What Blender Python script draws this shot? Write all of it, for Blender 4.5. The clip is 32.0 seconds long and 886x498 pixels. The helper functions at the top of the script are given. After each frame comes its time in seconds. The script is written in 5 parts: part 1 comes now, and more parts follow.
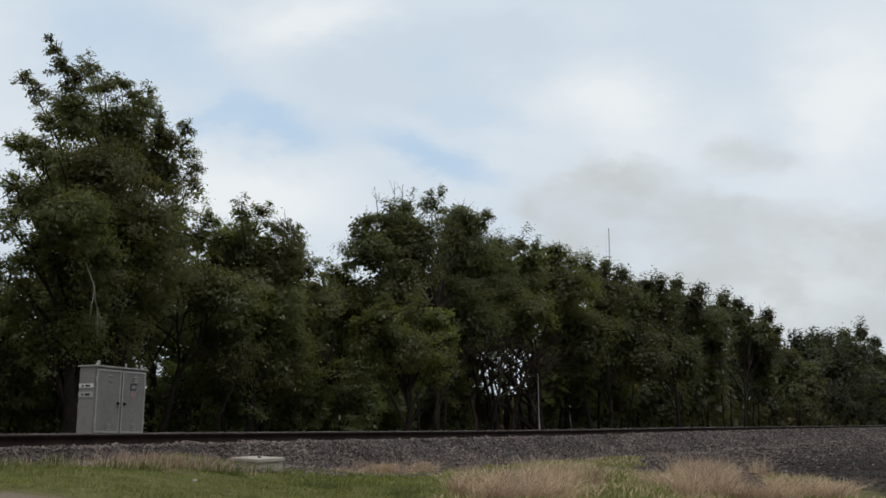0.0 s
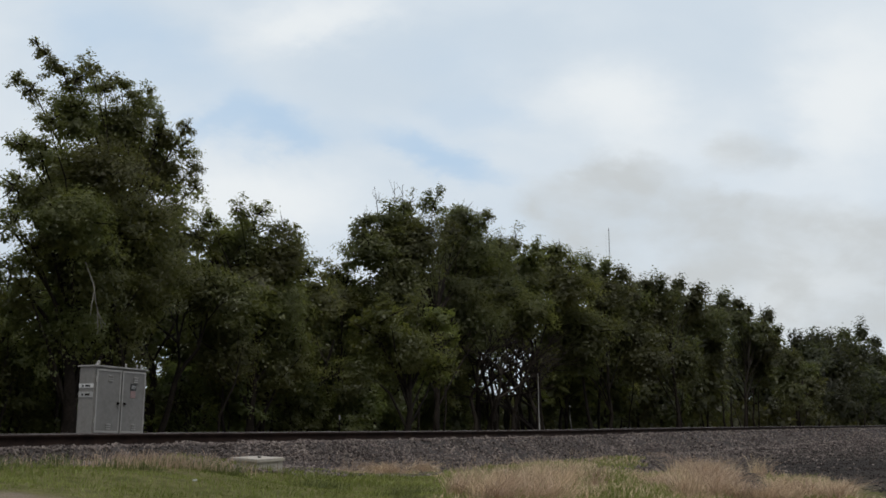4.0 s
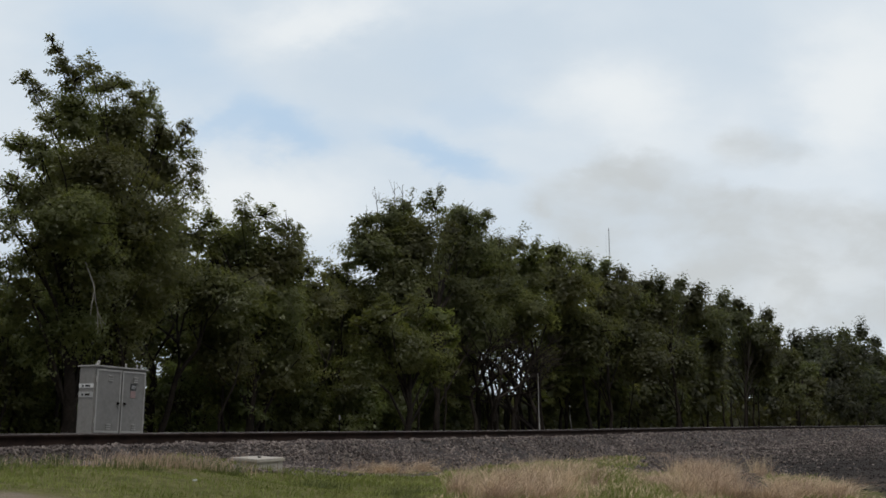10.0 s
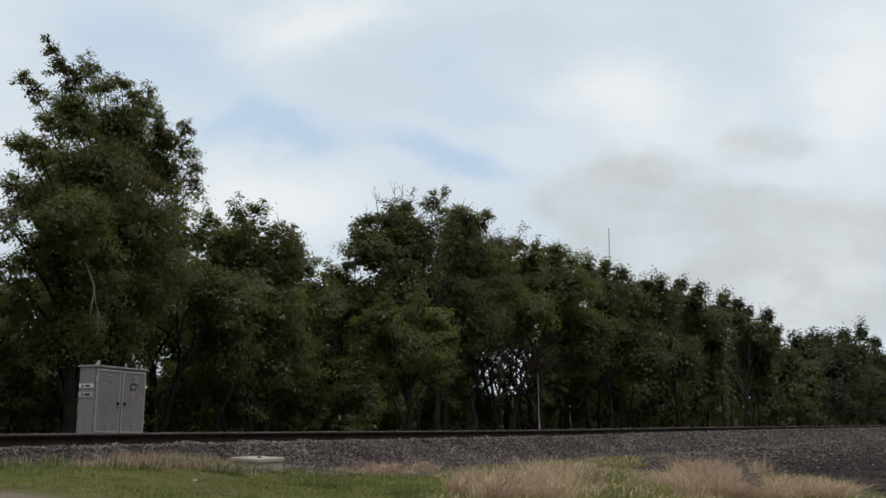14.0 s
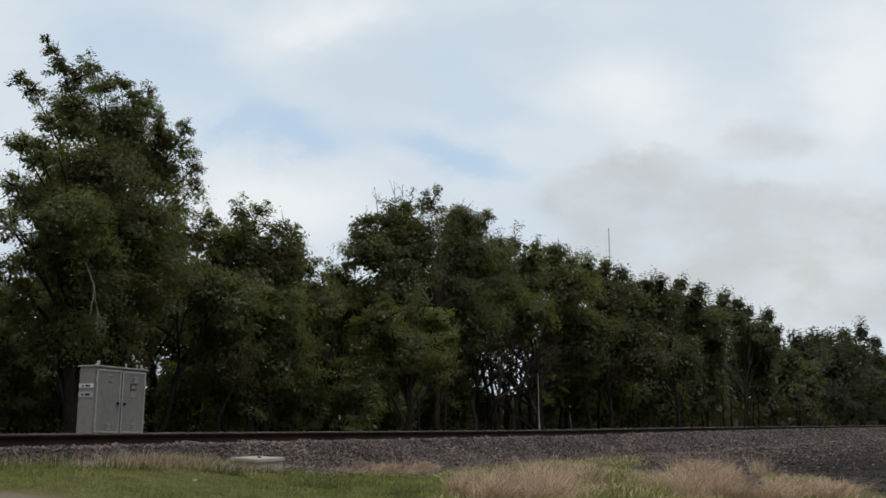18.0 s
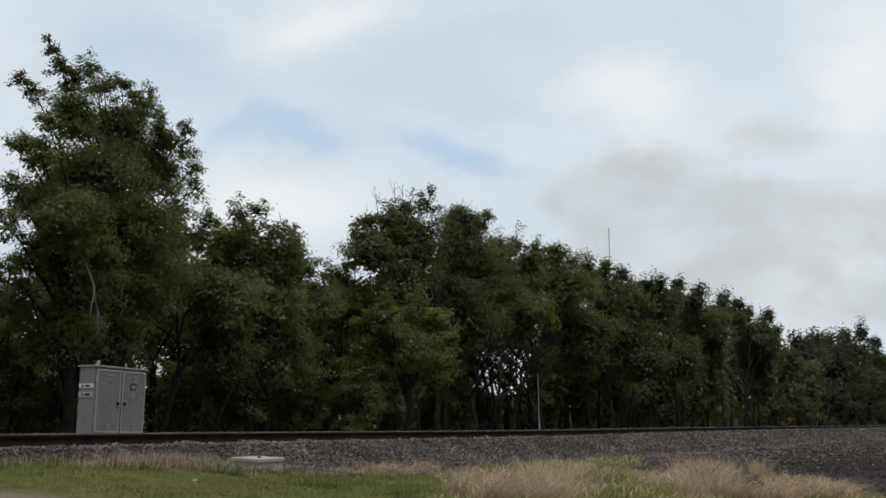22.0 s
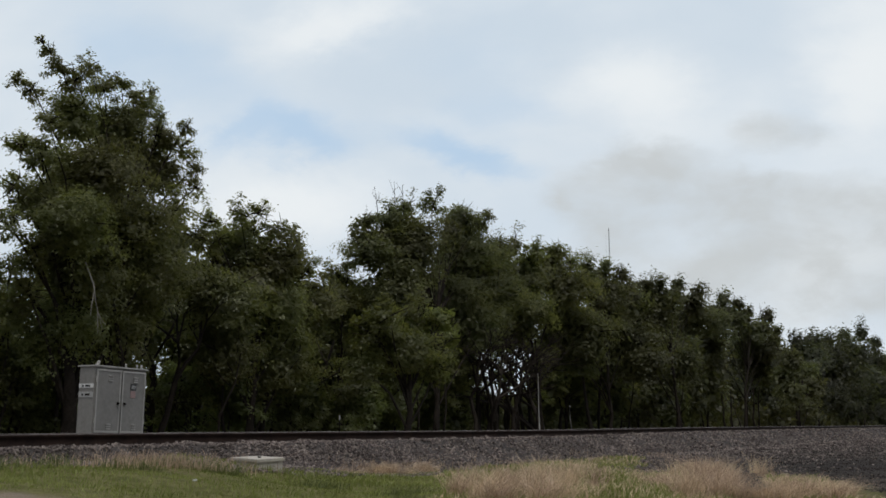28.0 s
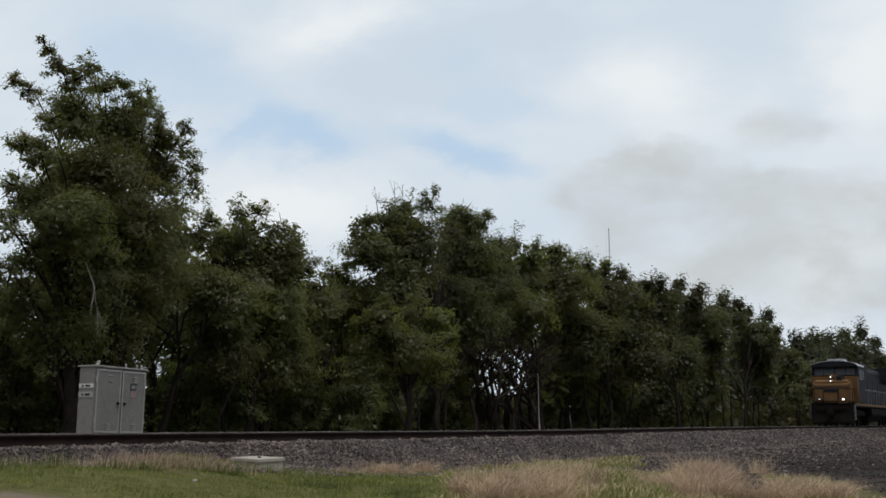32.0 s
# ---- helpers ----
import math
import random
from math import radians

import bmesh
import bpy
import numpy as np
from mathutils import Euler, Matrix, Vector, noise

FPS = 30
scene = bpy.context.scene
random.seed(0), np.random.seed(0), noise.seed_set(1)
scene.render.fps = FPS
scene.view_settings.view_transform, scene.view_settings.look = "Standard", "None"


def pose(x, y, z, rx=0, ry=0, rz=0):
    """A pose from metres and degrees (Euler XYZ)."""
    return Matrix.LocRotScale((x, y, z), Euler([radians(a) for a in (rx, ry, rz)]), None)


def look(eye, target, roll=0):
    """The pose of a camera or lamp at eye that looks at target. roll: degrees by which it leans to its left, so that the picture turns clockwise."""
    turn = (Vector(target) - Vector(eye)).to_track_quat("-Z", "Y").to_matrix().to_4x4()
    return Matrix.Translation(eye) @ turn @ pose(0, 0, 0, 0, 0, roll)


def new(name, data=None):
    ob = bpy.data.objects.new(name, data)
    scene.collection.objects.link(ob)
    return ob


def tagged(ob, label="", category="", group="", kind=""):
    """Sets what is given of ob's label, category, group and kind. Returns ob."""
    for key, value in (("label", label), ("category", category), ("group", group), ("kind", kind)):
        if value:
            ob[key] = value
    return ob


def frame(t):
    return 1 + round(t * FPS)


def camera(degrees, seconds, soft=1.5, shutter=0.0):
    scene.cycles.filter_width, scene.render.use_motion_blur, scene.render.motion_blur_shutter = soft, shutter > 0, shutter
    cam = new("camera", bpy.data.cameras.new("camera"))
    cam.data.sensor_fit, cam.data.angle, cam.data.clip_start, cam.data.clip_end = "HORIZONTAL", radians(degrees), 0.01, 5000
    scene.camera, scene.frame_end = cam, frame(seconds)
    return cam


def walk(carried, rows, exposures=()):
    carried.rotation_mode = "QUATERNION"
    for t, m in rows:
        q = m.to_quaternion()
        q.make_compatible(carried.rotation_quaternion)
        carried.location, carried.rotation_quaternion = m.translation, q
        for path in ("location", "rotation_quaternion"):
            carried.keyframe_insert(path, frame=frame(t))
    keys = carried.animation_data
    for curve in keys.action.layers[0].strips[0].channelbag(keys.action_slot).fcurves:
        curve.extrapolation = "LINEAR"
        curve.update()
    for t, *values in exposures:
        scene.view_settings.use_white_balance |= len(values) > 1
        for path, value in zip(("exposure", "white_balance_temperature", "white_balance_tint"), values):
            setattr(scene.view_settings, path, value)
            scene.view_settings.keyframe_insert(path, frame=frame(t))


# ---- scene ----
# ---- camera: it stands still on a low tripod, facing the track at a slant ----
EYE = Vector((0.0, 0.0, 1.05))
TURN, TILT = radians(28.9), math.atan(0.1545)
AIM = Vector((math.cos(TURN) * math.cos(TILT), math.sin(TURN) * math.cos(TILT), math.sin(TILT)))
AWAY = Vector((math.cos(TURN), math.sin(TURN), 0.0))
cam = camera(42.81, 32.0, soft=1.65)
STAND = look(EYE, EYE + AIM)
walk(cam, [(0.0, STAND), (32.0, STAND)], exposures=[(0.0, 0.0), (32.0, 0.0)])

# ---- world and sun: bright broken overcast ----
SUN_EL, SUN_AZ = radians(68), radians(232)  # azimuth from +x towards +y: behind the camera, veiled
world = bpy.data.worlds.new("world")
scene.world = world
world.use_nodes = True
wn, wl = world.node_tree.nodes, world.node_tree.links
sky = wn.new("ShaderNodeTexSky")
sky.sky_type, sky.sun_disc = "NISHITA", False
sky.sun_elevation, sky.sun_rotation = SUN_EL, radians(90) - SUN_AZ
sky.air_density, sky.dust_density = 1.0, 3.0
cloudy = wn.new("ShaderNodeMix")
cloudy.data_type = "RGBA"
cloudy.inputs[0].default_value = 0.75
cloudy.inputs[7].default_value = (5.0, 5.3, 5.6, 1)
wl.new(sky.outputs[0], cloudy.inputs[6])
# an overcast sky is brightest overhead
up = wn.new("ShaderNodeSeparateXYZ")
wl.new(wn.new("ShaderNodeTexCoord").outputs["Generated"], up.inputs[0])
rise = wn.new("ShaderNodeMapRange")
rise.inputs[1].default_value, rise.inputs[2].default_value, rise.inputs[3].default_value, rise.inputs[4].default_value = 0.0, 1.0, 0.55, 1.45
wl.new(up.outputs[2], rise.inputs[0])
lit = wn.new("ShaderNodeVectorMath")
lit.operation = "SCALE"
wl.new(cloudy.outputs[2], lit.inputs[0])
wl.new(rise.outputs[0], lit.inputs[3])
wl.new(lit.outputs[0], wn["Background"].inputs[0])
wn["Background"].inputs[1].default_value = 0.085
sun = new("sun", bpy.data.lights.new("sun", "SUN"))
sun.data.energy, sun.data.angle, sun.data.color = 0.9, radians(25), (1.0, 0.96, 0.9)
sun.matrix_world = look((0, 0, 50), Vector((0, 0, 50)) - Vector((math.cos(SUN_EL) * math.cos(SUN_AZ), math.cos(SUN_EL) * math.sin(SUN_AZ), math.sin(SUN_EL))))


# ---- materials ----
def shader(name):
    m = bpy.data.materials.new(name)
    m.use_nodes = True
    return m, m.node_tree.nodes, m.node_tree.links, m.node_tree.nodes["Principled BSDF"]


def mixed(n, l, fac, a, b, blend="MIX"):
    k = n.new("ShaderNodeMix")
    k.data_type, k.blend_type = "RGBA", blend
    for slot, v in ((0, fac), (6, a), (7, b)):
        if hasattr(v, "is_output"):
            l.new(v, k.inputs[slot])
        elif slot == 0:
            k.inputs[0].default_value = v
        else:
            k.inputs[slot].default_value = (*v, 1)
    return k.outputs[2]


def maths(n, l, op, a, b=0.0, c=0.0, clamp=False):
    k = n.new("ShaderNodeMath")
    k.operation, k.use_clamp = op, clamp
    for i, v in enumerate((a, b, c)):
        if hasattr(v, "is_output"):
            l.new(v, k.inputs[i])
        else:
            k.inputs[i].default_value = v
    return k.outputs[0]


def fbm(n, l, where, scale, detail=4.0, rough=0.55, warp=0.0):
    k = n.new("ShaderNodeTexNoise")
    k.inputs["Scale"].default_value, k.inputs["Detail"].default_value = scale, detail
    k.inputs["Roughness"].default_value, k.inputs["Distortion"].default_value = rough, warp
    l.new(where, k.inputs["Vector"])
    return k.outputs[0]


def span(n, l, v, lo, hi):
    k = n.new("ShaderNodeMapRange")
    k.interpolation_type = "SMOOTHSTEP"
    l.new(v, k.inputs[0])
    k.inputs[1].default_value, k.inputs[2].default_value = lo, hi
    return k.outputs[0]


def surface(name, dark, light, grain=30.0, stain=1.2, rough=0.8, bump=0.3, metal=0.0, island=0.0, each=0.0, wear=None, spec=0.5):
    """Two-scale procedural surface: fine grain and large stains, with a bump of the grain."""
    m, n, l, p = shader(name)
    at = n.new("ShaderNodeTexCoord").outputs["Object"]
    fine, wide = fbm(n, l, at, grain, 5), fbm(n, l, at, stain, 4, 0.6, 0.6)
    f = maths(n, l, "ADD", maths(n, l, "MULTIPLY", span(n, l, fine, 0.3, 0.7), 0.45), maths(n, l, "MULTIPLY", span(n, l, wide, 0.32, 0.68), 0.55))
    col = mixed(n, l, f, dark, light)
    if wear:
        col = mixed(n, l, maths(n, l, "MULTIPLY", span(n, l, fbm(n, l, at, stain * 3.1, 6, 0.7, 1.0), 0.52, 0.72), 0.7), col, wear)
    if island or each:
        r = n.new("ShaderNodeNewGeometry").outputs["Random Per Island"] if island else n.new("ShaderNodeObjectInfo").outputs["Random"]
        k = n.new("ShaderNodeHueSaturation")
        a = island or each
        l.new(maths(n, l, "MULTIPLY_ADD", r, 2 * a, 1 - a), k.inputs["Value"])
        l.new(maths(n, l, "MULTIPLY_ADD", r, 0.05 * a, 0.5 - 0.025 * a), k.inputs["Hue"])
        l.new(col, k.inputs["Color"])
        col = k.outputs[0]
    l.new(col, p.inputs["Base Color"])
    l.new(maths(n, l, "MULTIPLY_ADD", wide, 0.3, rough - 0.15, clamp=True), p.inputs["Roughness"])
    p.inputs["Metallic"].default_value = metal
    p.inputs["Specular IOR Level"].default_value = spec
    b = n.new("ShaderNodeBump")
    b.inputs["Strength"].default_value, b.inputs["Distance"].default_value = bump, 0.02
    l.new(fine, b.inputs["Height"])
    l.new(b.outputs[0], p.inputs["Normal"])
    return m


def glow(name, colour, strength):
    m, n, l, p = shader(name)
    p.inputs["Emission Color"].default_value, p.inputs["Emission Strength"].default_value = (*colour, 1), strength
    return m


def leafy(name, dark, light, clear=0.4, through_tint=(2.0, 2.0, 1.35), each_leaf=0.13):
    """Leaves: matte, partly translucent, each leaf and each bough of its own tint."""
    m, n, l, p = shader(name)
    n.remove(p)
    isl = n.new("ShaderNodeNewGeometry").outputs["Random Per Island"]
    obj = n.new("ShaderNodeObjectInfo").outputs["Random"]
    at = n.new("ShaderNodeTexCoord").outputs["Object"]
    f = maths(n, l, "MULTIPLY_ADD", isl, each_leaf, maths(n, l, "MULTIPLY_ADD", span(n, l, fbm(n, l, at, 0.7, 3), 0.3, 0.7), 0.75 if each_leaf < 0.4 else 0.45, 0.0), clamp=True)
    col = mixed(n, l, f, dark, light)
    k = n.new("ShaderNodeHueSaturation")
    l.new(maths(n, l, "MULTIPLY_ADD", obj, 0.03, 0.483), k.inputs["Hue"])
    l.new(maths(n, l, "MULTIPLY_ADD", obj, 0.5, 0.75), k.inputs["Value"])
    l.new(col, k.inputs["Color"])
    d, t, g = n.new("ShaderNodeBsdfDiffuse"), n.new("ShaderNodeBsdfTranslucent"), n.new("ShaderNodeBsdfGlossy")
    g.inputs["Roughness"].default_value = 0.45
    l.new(k.outputs[0], d.inputs["Color"])
    l.new(mixed(n, l, 1.0, k.outputs[0], through_tint, "MULTIPLY"), t.inputs["Color"])  # light that comes through is yellower
    a, b = n.new("ShaderNodeMixShader"), n.new("ShaderNodeMixShader")
    a.inputs[0].default_value, b.inputs[0].default_value = clear, 0.032
    l.new(d.outputs[0], a.inputs[1]), l.new(t.outputs[0], a.inputs[2])
    l.new(a.outputs[0], b.inputs[1]), l.new(g.outputs[0], b.inputs[2])
    l.new(b.outputs[0], n["Material Output"].inputs["Surface"])
    return m


def sky_material():
    """Cloud sheet seen from below: white veil, grey heaps and thin blue openings, in angles round its own axis."""
    m, n, l, p = shader("cloud_sky")
    n.remove(p)
    sep = n.new("ShaderNodeSeparateXYZ")
    l.new(n.new("ShaderNodeTexCoord").outputs["Object"], sep.inputs[0])
    depth = maths(n, l, "MULTIPLY", sep.outputs[2], -1.0)
    u, v = maths(n, l, "DIVIDE", sep.outputs[0], depth), maths(n, l, "DIVIDE", sep.outputs[1], depth)
    comb = n.new("ShaderNodeCombineXYZ")
    l.new(u, comb.inputs[0]), l.new(maths(n, l, "MULTIPLY", v, 1.7), comb.inputs[1])
    q = comb.outputs[0]
    wob = maths(n, l, "MULTIPLY_ADD", fbm(n, l, q, 9.0, 7, 0.6), 0.12, -0.06)
    wob2 = maths(n, l, "MULTIPLY_ADD", fbm(n, l, q, 7.0, 7, 0.6, 0.2), 0.08, -0.04)
    uu, vv = maths(n, l, "ADD", u, wob), maths(n, l, "ADD", v, wob2)

    def heap(total, x, y, a, b, lean, weight):
        c, s = math.cos(radians(lean)), math.sin(radians(lean))
        du, dv = maths(n, l, "SUBTRACT", uu, x), maths(n, l, "SUBTRACT", vv, y)
        e = maths(n, l, "MULTIPLY_ADD", du, c / a, maths(n, l, "MULTIPLY", dv, s / a))
        g = maths(n, l, "MULTIPLY_ADD", dv, c / b, maths(n, l, "MULTIPLY", du, -s / b))
        r = maths(n, l, "MULTIPLY_ADD", e, e, maths(n, l, "MULTIPLY", g, g))
        return maths(n, l, "MULTIPLY_ADD", maths(n, l, "POWER", 2.718, maths(n, l, "MULTIPLY", r, -1.0)), weight, total)

    blue = maths(n, l, "MULTIPLY_ADD", fbm(n, l, q, 4.0, 4, 0.5, 0.2), 0.8, -0.36)
    for h in ((-0.140, 0.101, 0.052, 0.022, -14, 0.8), (0.015, 0.080, 0.085, 0.018, -17, 0.95), (-0.20, 0.100, 0.03, 0.010, 25, 0.3), (-0.23, 0.165, 0.08, 0.04, -20, 0.4),
              (0.05, 0.120, 0.08, 0.022, -12, 0.45), (-0.31, 0.19, 0.06, 0.05, -10, 0.4), (0.02, 0.165, 0.10, 0.02, -8, 0.2), (-0.10, 0.195, 0.06, 0.022, 10, -0.6), (0.20, 0.13, 0.10, 0.06, 0, -0.5),
              (-0.13, 0.052, 0.09, 0.022, -4, -0.6), (-0.06, 0.135, 0.05, 0.02, -10, -0.2), (0.30, 0.03, 0.25, 0.07, 0, -0.7)):
        blue = heap(blue, *h)
    blue = span(n, l, blue, 0.0, 0.95)
    puff = fbm(n, l, q, 12.0, 6, 0.55, 0.1)
    grey = maths(n, l, "MULTIPLY_ADD", fbm(n, l, q, 6.0, 5, 0.55, 0.1), 0.6, maths(n, l, "MULTIPLY_ADD", puff, 0.6, -0.62))
    for h in ((0.145, 0.058, 0.048, 0.028, 4, 0.72), (0.200, 0.060, 0.050, 0.026, -8, 0.65), (0.115, 0.045, 0.040, 0.024, 0, 0.5), (0.270, 0.040, 0.06, 0.028, 0, 0.45), (0.276, 0.096, 0.034, 0.028, 4, 0.62), (0.312, 0.092, 0.028, 0.012, -10, 0.35), (0.36, -0.030, 0.14, 0.030, 0, 0.75), (0.32, -0.035, 0.20, 0.045, 0, 0.55), (0.39, 0.030, 0.08, 0.030, 0, 0.55), (0.26, 0.012, 0.12, 0.016, 0, 0.3), (0.29, 0.0, 0.16, 0.055, 0, 0.3),
              (0.215, 0.008, 0.030, 0.012, 0, -0.35), (0.13, 0.025, 0.06, 0.03, 0, 0.5), (0.285, 0.062, 0.04, 0.010, 0, -0.5), (0.20, 0.15, 0.10, 0.05, 0, -0.4), (-0.1, 0.05, 0.12, 0.05, 0, -0.3)):
        grey = heap(grey, *h)
    grey = maths(n, l, "MULTIPLY", span(n, l, grey, 0.10, 0.86), maths(n, l, "MULTIPLY_ADD", span(n, l, fbm(n, l, q, 13.0, 6, 0.55, 0.2), 0.32, 0.68), 0.6, 0.42), clamp=True)
    pale = maths(n, l, "MULTIPLY_ADD", fbm(n, l, q, 4.5, 5, 0.5, 0.2), 0.8, 0.05)
    for h in ((0.17, 0.13, 0.05, 0.04, 0, 0.35), (0.37, 0.14, 0.06, 0.06, 0, 0.4), (-0.11, 0.20, 0.06, 0.025, 10, 0.4), (-0.15, 0.045, 0.08, 0.022, 0, 0.35), (0.02, 0.19, 0.1, 0.03, 0, -0.25), (-0.05, 0.15, 0.1, 0.03, 0, -0.2)):
        pale = heap(pale, *h)
    white = mixed(n, l, span(n, l, pale, 0.2, 0.85), (0.60, 0.69, 0.78), (0.82, 0.86, 0.885))
    col = mixed(n, l, maths(n, l, "MULTIPLY", blue, 0.9), white, (0.455, 0.61, 0.79))
    col = mixed(n, l, maths(n, l, "MULTIPLY", grey, 0.82), col, (0.55, 0.575, 0.58))
    em = n.new("ShaderNodeEmission")
    l.new(col, em.inputs["Color"])
    em.inputs["Strength"].default_value = 1.0
    # the veil thins out into open sky far from its axis
    rad = maths(n, l, "SQRT", maths(n, l, "MULTIPLY_ADD", u, u, maths(n, l, "MULTIPLY", v, v)))
    clear, mx = n.new("ShaderNodeBsdfTransparent"), n.new("ShaderNodeMixShader")
    l.new(span(n, l, rad, 0.9, 1.6), mx.inputs[0])
    l.new(em.outputs[0], mx.inputs[1]), l.new(clear.outputs[0], mx.inputs[2])
    l.new(mx.outputs[0], n["Material Output"].inputs["Surface"])
    return m


def ground_material():
    m, n, l, p = shader("ground_soil_grass_gravel")
    at = n.new("ShaderNodeTexCoord").outputs["Object"]
    sep = n.new("ShaderNodeSeparateXYZ")
    l.new(at, sep.inputs[0])
    x, y = sep.outputs[0], sep.outputs[1]
    wide, mid, fine = fbm(n, l, at, 0.5, 5, 0.6, 0.5), fbm(n, l, at, 4.0, 5, 0.6), fbm(n, l, at, 60.0, 4, 0.6)
    grass = mixed(n, l, span(n, l, mid, 0.35, 0.65), (0.115, 0.118, 0.034), (0.20, 0.19, 0.07))
    grass = mixed(n, l, span(n, l, wide, 0.5, 0.75), grass, (0.19, 0.155, 0.08))
    vor = n.new("ShaderNodeTexVoronoi")
    vor.inputs["Scale"].default_value = 22.0
    l.new(at, vor.inputs["Vector"])
    stone = mixed(n, l, span(n, l, fine, 0.35, 0.68), (0.038, 0.031, 0.027), (0.118, 0.094, 0.082))
    stone = mixed(n, l, maths(n, l, "MULTIPLY", span(n, l, wide, 0.35, 0.65), 0.7), stone, (0.064, 0.052, 0.045))
    # the gravel is darker in one ragged oval patch
    cx, cy = maths(n, l, "MULTIPLY_ADD", x, 0.09, -2.6), maths(n, l, "MULTIPLY_ADD", y, 0.26, -1.25)
    dark_oval = maths(n, l, "SQRT", maths(n, l, "MULTIPLY_ADD", cx, cx, maths(n, l, "MULTIPLY", cy, cy)))
    dark_oval = span(n, l, maths(n, l, "MULTIPLY_ADD", mid, -0.6, maths(n, l, "MULTIPLY_ADD", dark_oval, -1.0, 1.3)), 0.0, 0.8)
    stone = mixed(n, l, maths(n, l, "MULTIPLY", dark_oval, 0.75), stone, (0.032, 0.027, 0.024))
    # open gravel lies past a slanting edge and beyond the grass towards the track
    edge = maths(n, l, "MULTIPLY_ADD", x, 0.366, maths(n, l, "MULTIPLY_ADD", y, -1.0, -3.9))
    edge = maths(n, l, "MULTIPLY_ADD", mid, 2.4, maths(n, l, "ADD", edge, -1.2))
    gravel = span(n, l, edge, -0.3, 0.5)
    # a washed-out runnel between the tufts
    rut = maths(n, l, "ABSOLUTE", maths(n, l, "MULTIPLY_ADD", x, -0.286, maths(n, l, "ADD", y, 0.7)))
    rut = maths(n, l, "MULTIPLY", span(n, l, maths(n, l, "MULTIPLY_ADD", mid, -0.5, maths(n, l, "MULTIPLY_ADD", rut, -1.0, 0.75)), 0.0, 0.3), span(n, l, x, 14.0, 18.0))
    gravel = maths(n, l, "MAXIMUM", gravel, rut)
    far_end = maths(n, l, "MULTIPLY", span(n, l, maths(n, l, "MULTIPLY_ADD", mid, 4.0, x), 23.0, 25.0), span(n, l, maths(n, l, "MULTIPLY_ADD", x, 0.352, maths(n, l, "MULTIPLY", y, -1.0)), -0.3, 0.3))
    gravel = maths(n, l, "MAXIMUM", gravel, far_end)
    near_track = span(n, l, maths(n, l, "MULTIPLY_ADD", mid, 1.2, maths(n, l, "ADD", y, -0.6)), 11.7, 12.5)
    gravel = maths(n, l, "MAXIMUM", gravel, near_track)
    col = mixed(n, l, gravel, grass, stone)
    litter = mixed(n, l, span(n, l, mid, 0.35, 0.65), (0.085, 0.066, 0.048), (0.17, 0.14, 0.09))
    col = mixed(n, l, span(n, l, maths(n, l, "MULTIPLY_ADD", mid, 1.0, y), 17.6, 18.6), col, litter)
    # a bare sandy path
    dx, dy = maths(n, l, "ADD", x, -6.55), maths(n, l, "ADD", y, -7.85)
    path = maths(n, l, "SQRT", maths(n, l, "MULTIPLY_ADD", dx, dx, maths(n, l, "MULTIPLY", dy, dy)))
    col = mixed(n, l, span(n, l, maths(n, l, "MULTIPLY_ADD", mid, -1.0, maths(n, l, "MULTIPLY_ADD", path, -1.0, 1.55)), 0.0, 0.6), col, (0.30, 0.24, 0.18))
    l.new(col, p.inputs["Base Color"])
    p.inputs["Roughness"].default_value, p.inputs["Specular IOR Level"].default_value = 0.95, 0.15
    b = n.new("ShaderNodeBump")
    b.inputs["Strength"].default_value, b.inputs["Distance"].default_value = 0.8, 0.05
    l.new(maths(n, l, "ADD", fine, vor.outputs["Distance"]), b.inputs["Height"])
    l.new(b.outputs[0], p.inputs["Normal"])
    return m


SKY = sky_material()
GROUND = ground_material()
STONE = surface("ballast_stone", (0.07254, 0.06138, 0.0558), (0.2604, 0.212, 0.1916), 25, 1.0, 0.9, 0.5, island=0.7, spec=0.15)
GRAVEL = surface("dark_loose_gravel", (0.0172, 0.01351, 0.01167), (0.05404, 0.04298, 0.03685), 25, 0.35, 0.9, 0.5, island=0.6, spec=0.15)
BED = surface("ballast_bed_grit", (0.02783, 0.02435, 0.02295), (0.1113, 0.09393, 0.08765), 45, 0.9, 0.95, 1.0, spec=0.15)
RAILSIDE = surface("rusty_rail_steel", (0.012, 0.008, 0.007), (0.036, 0.023, 0.018), 40, 2.0, 0.85, 0.3, spec=0.08)
RAILHEAD = surface("worn_rail_head", (0.24, 0.21, 0.195), (0.40, 0.36, 0.34), 60, 4.0, 0.5, 0.1, 0.5)
TIE = surface("creosoted_wood", (0.014, 0.011, 0.009), (0.05, 0.042, 0.036), 18, 3.0, 0.9, 0.6, each=0.4)
ALU = surface("weathered_aluminium", (0.2327, 0.2223, 0.2071), (0.3259, 0.3135, 0.2926), 14, 1.6, 0.6, 0.06, 0.1, wear=(0.20, 0.193, 0.18))
ALU_DOOR = surface("dull_aluminium_door", (0.2042, 0.1976, 0.1852), (0.285, 0.2755, 0.2584), 14, 1.3, 0.55, 0.06, 0.15, wear=(0.185, 0.18, 0.168))
ALU_TRIM = surface("bright_aluminium_trim", (0.3492, 0.3395, 0.3201), (0.4656, 0.4511, 0.4268), 30, 3.0, 0.5, 0.05, 0.1)
WHITE_PLATE = surface("white_enamel_plate", (0.72, 0.72, 0.70), (0.82, 0.82, 0.80), 40, 8.0, 0.5, 0.05)
PALE_PLATE = surface("faded_plate", (0.36, 0.36, 0.35), (0.47, 0.47, 0.45), 40, 8.0, 0.6, 0.05)
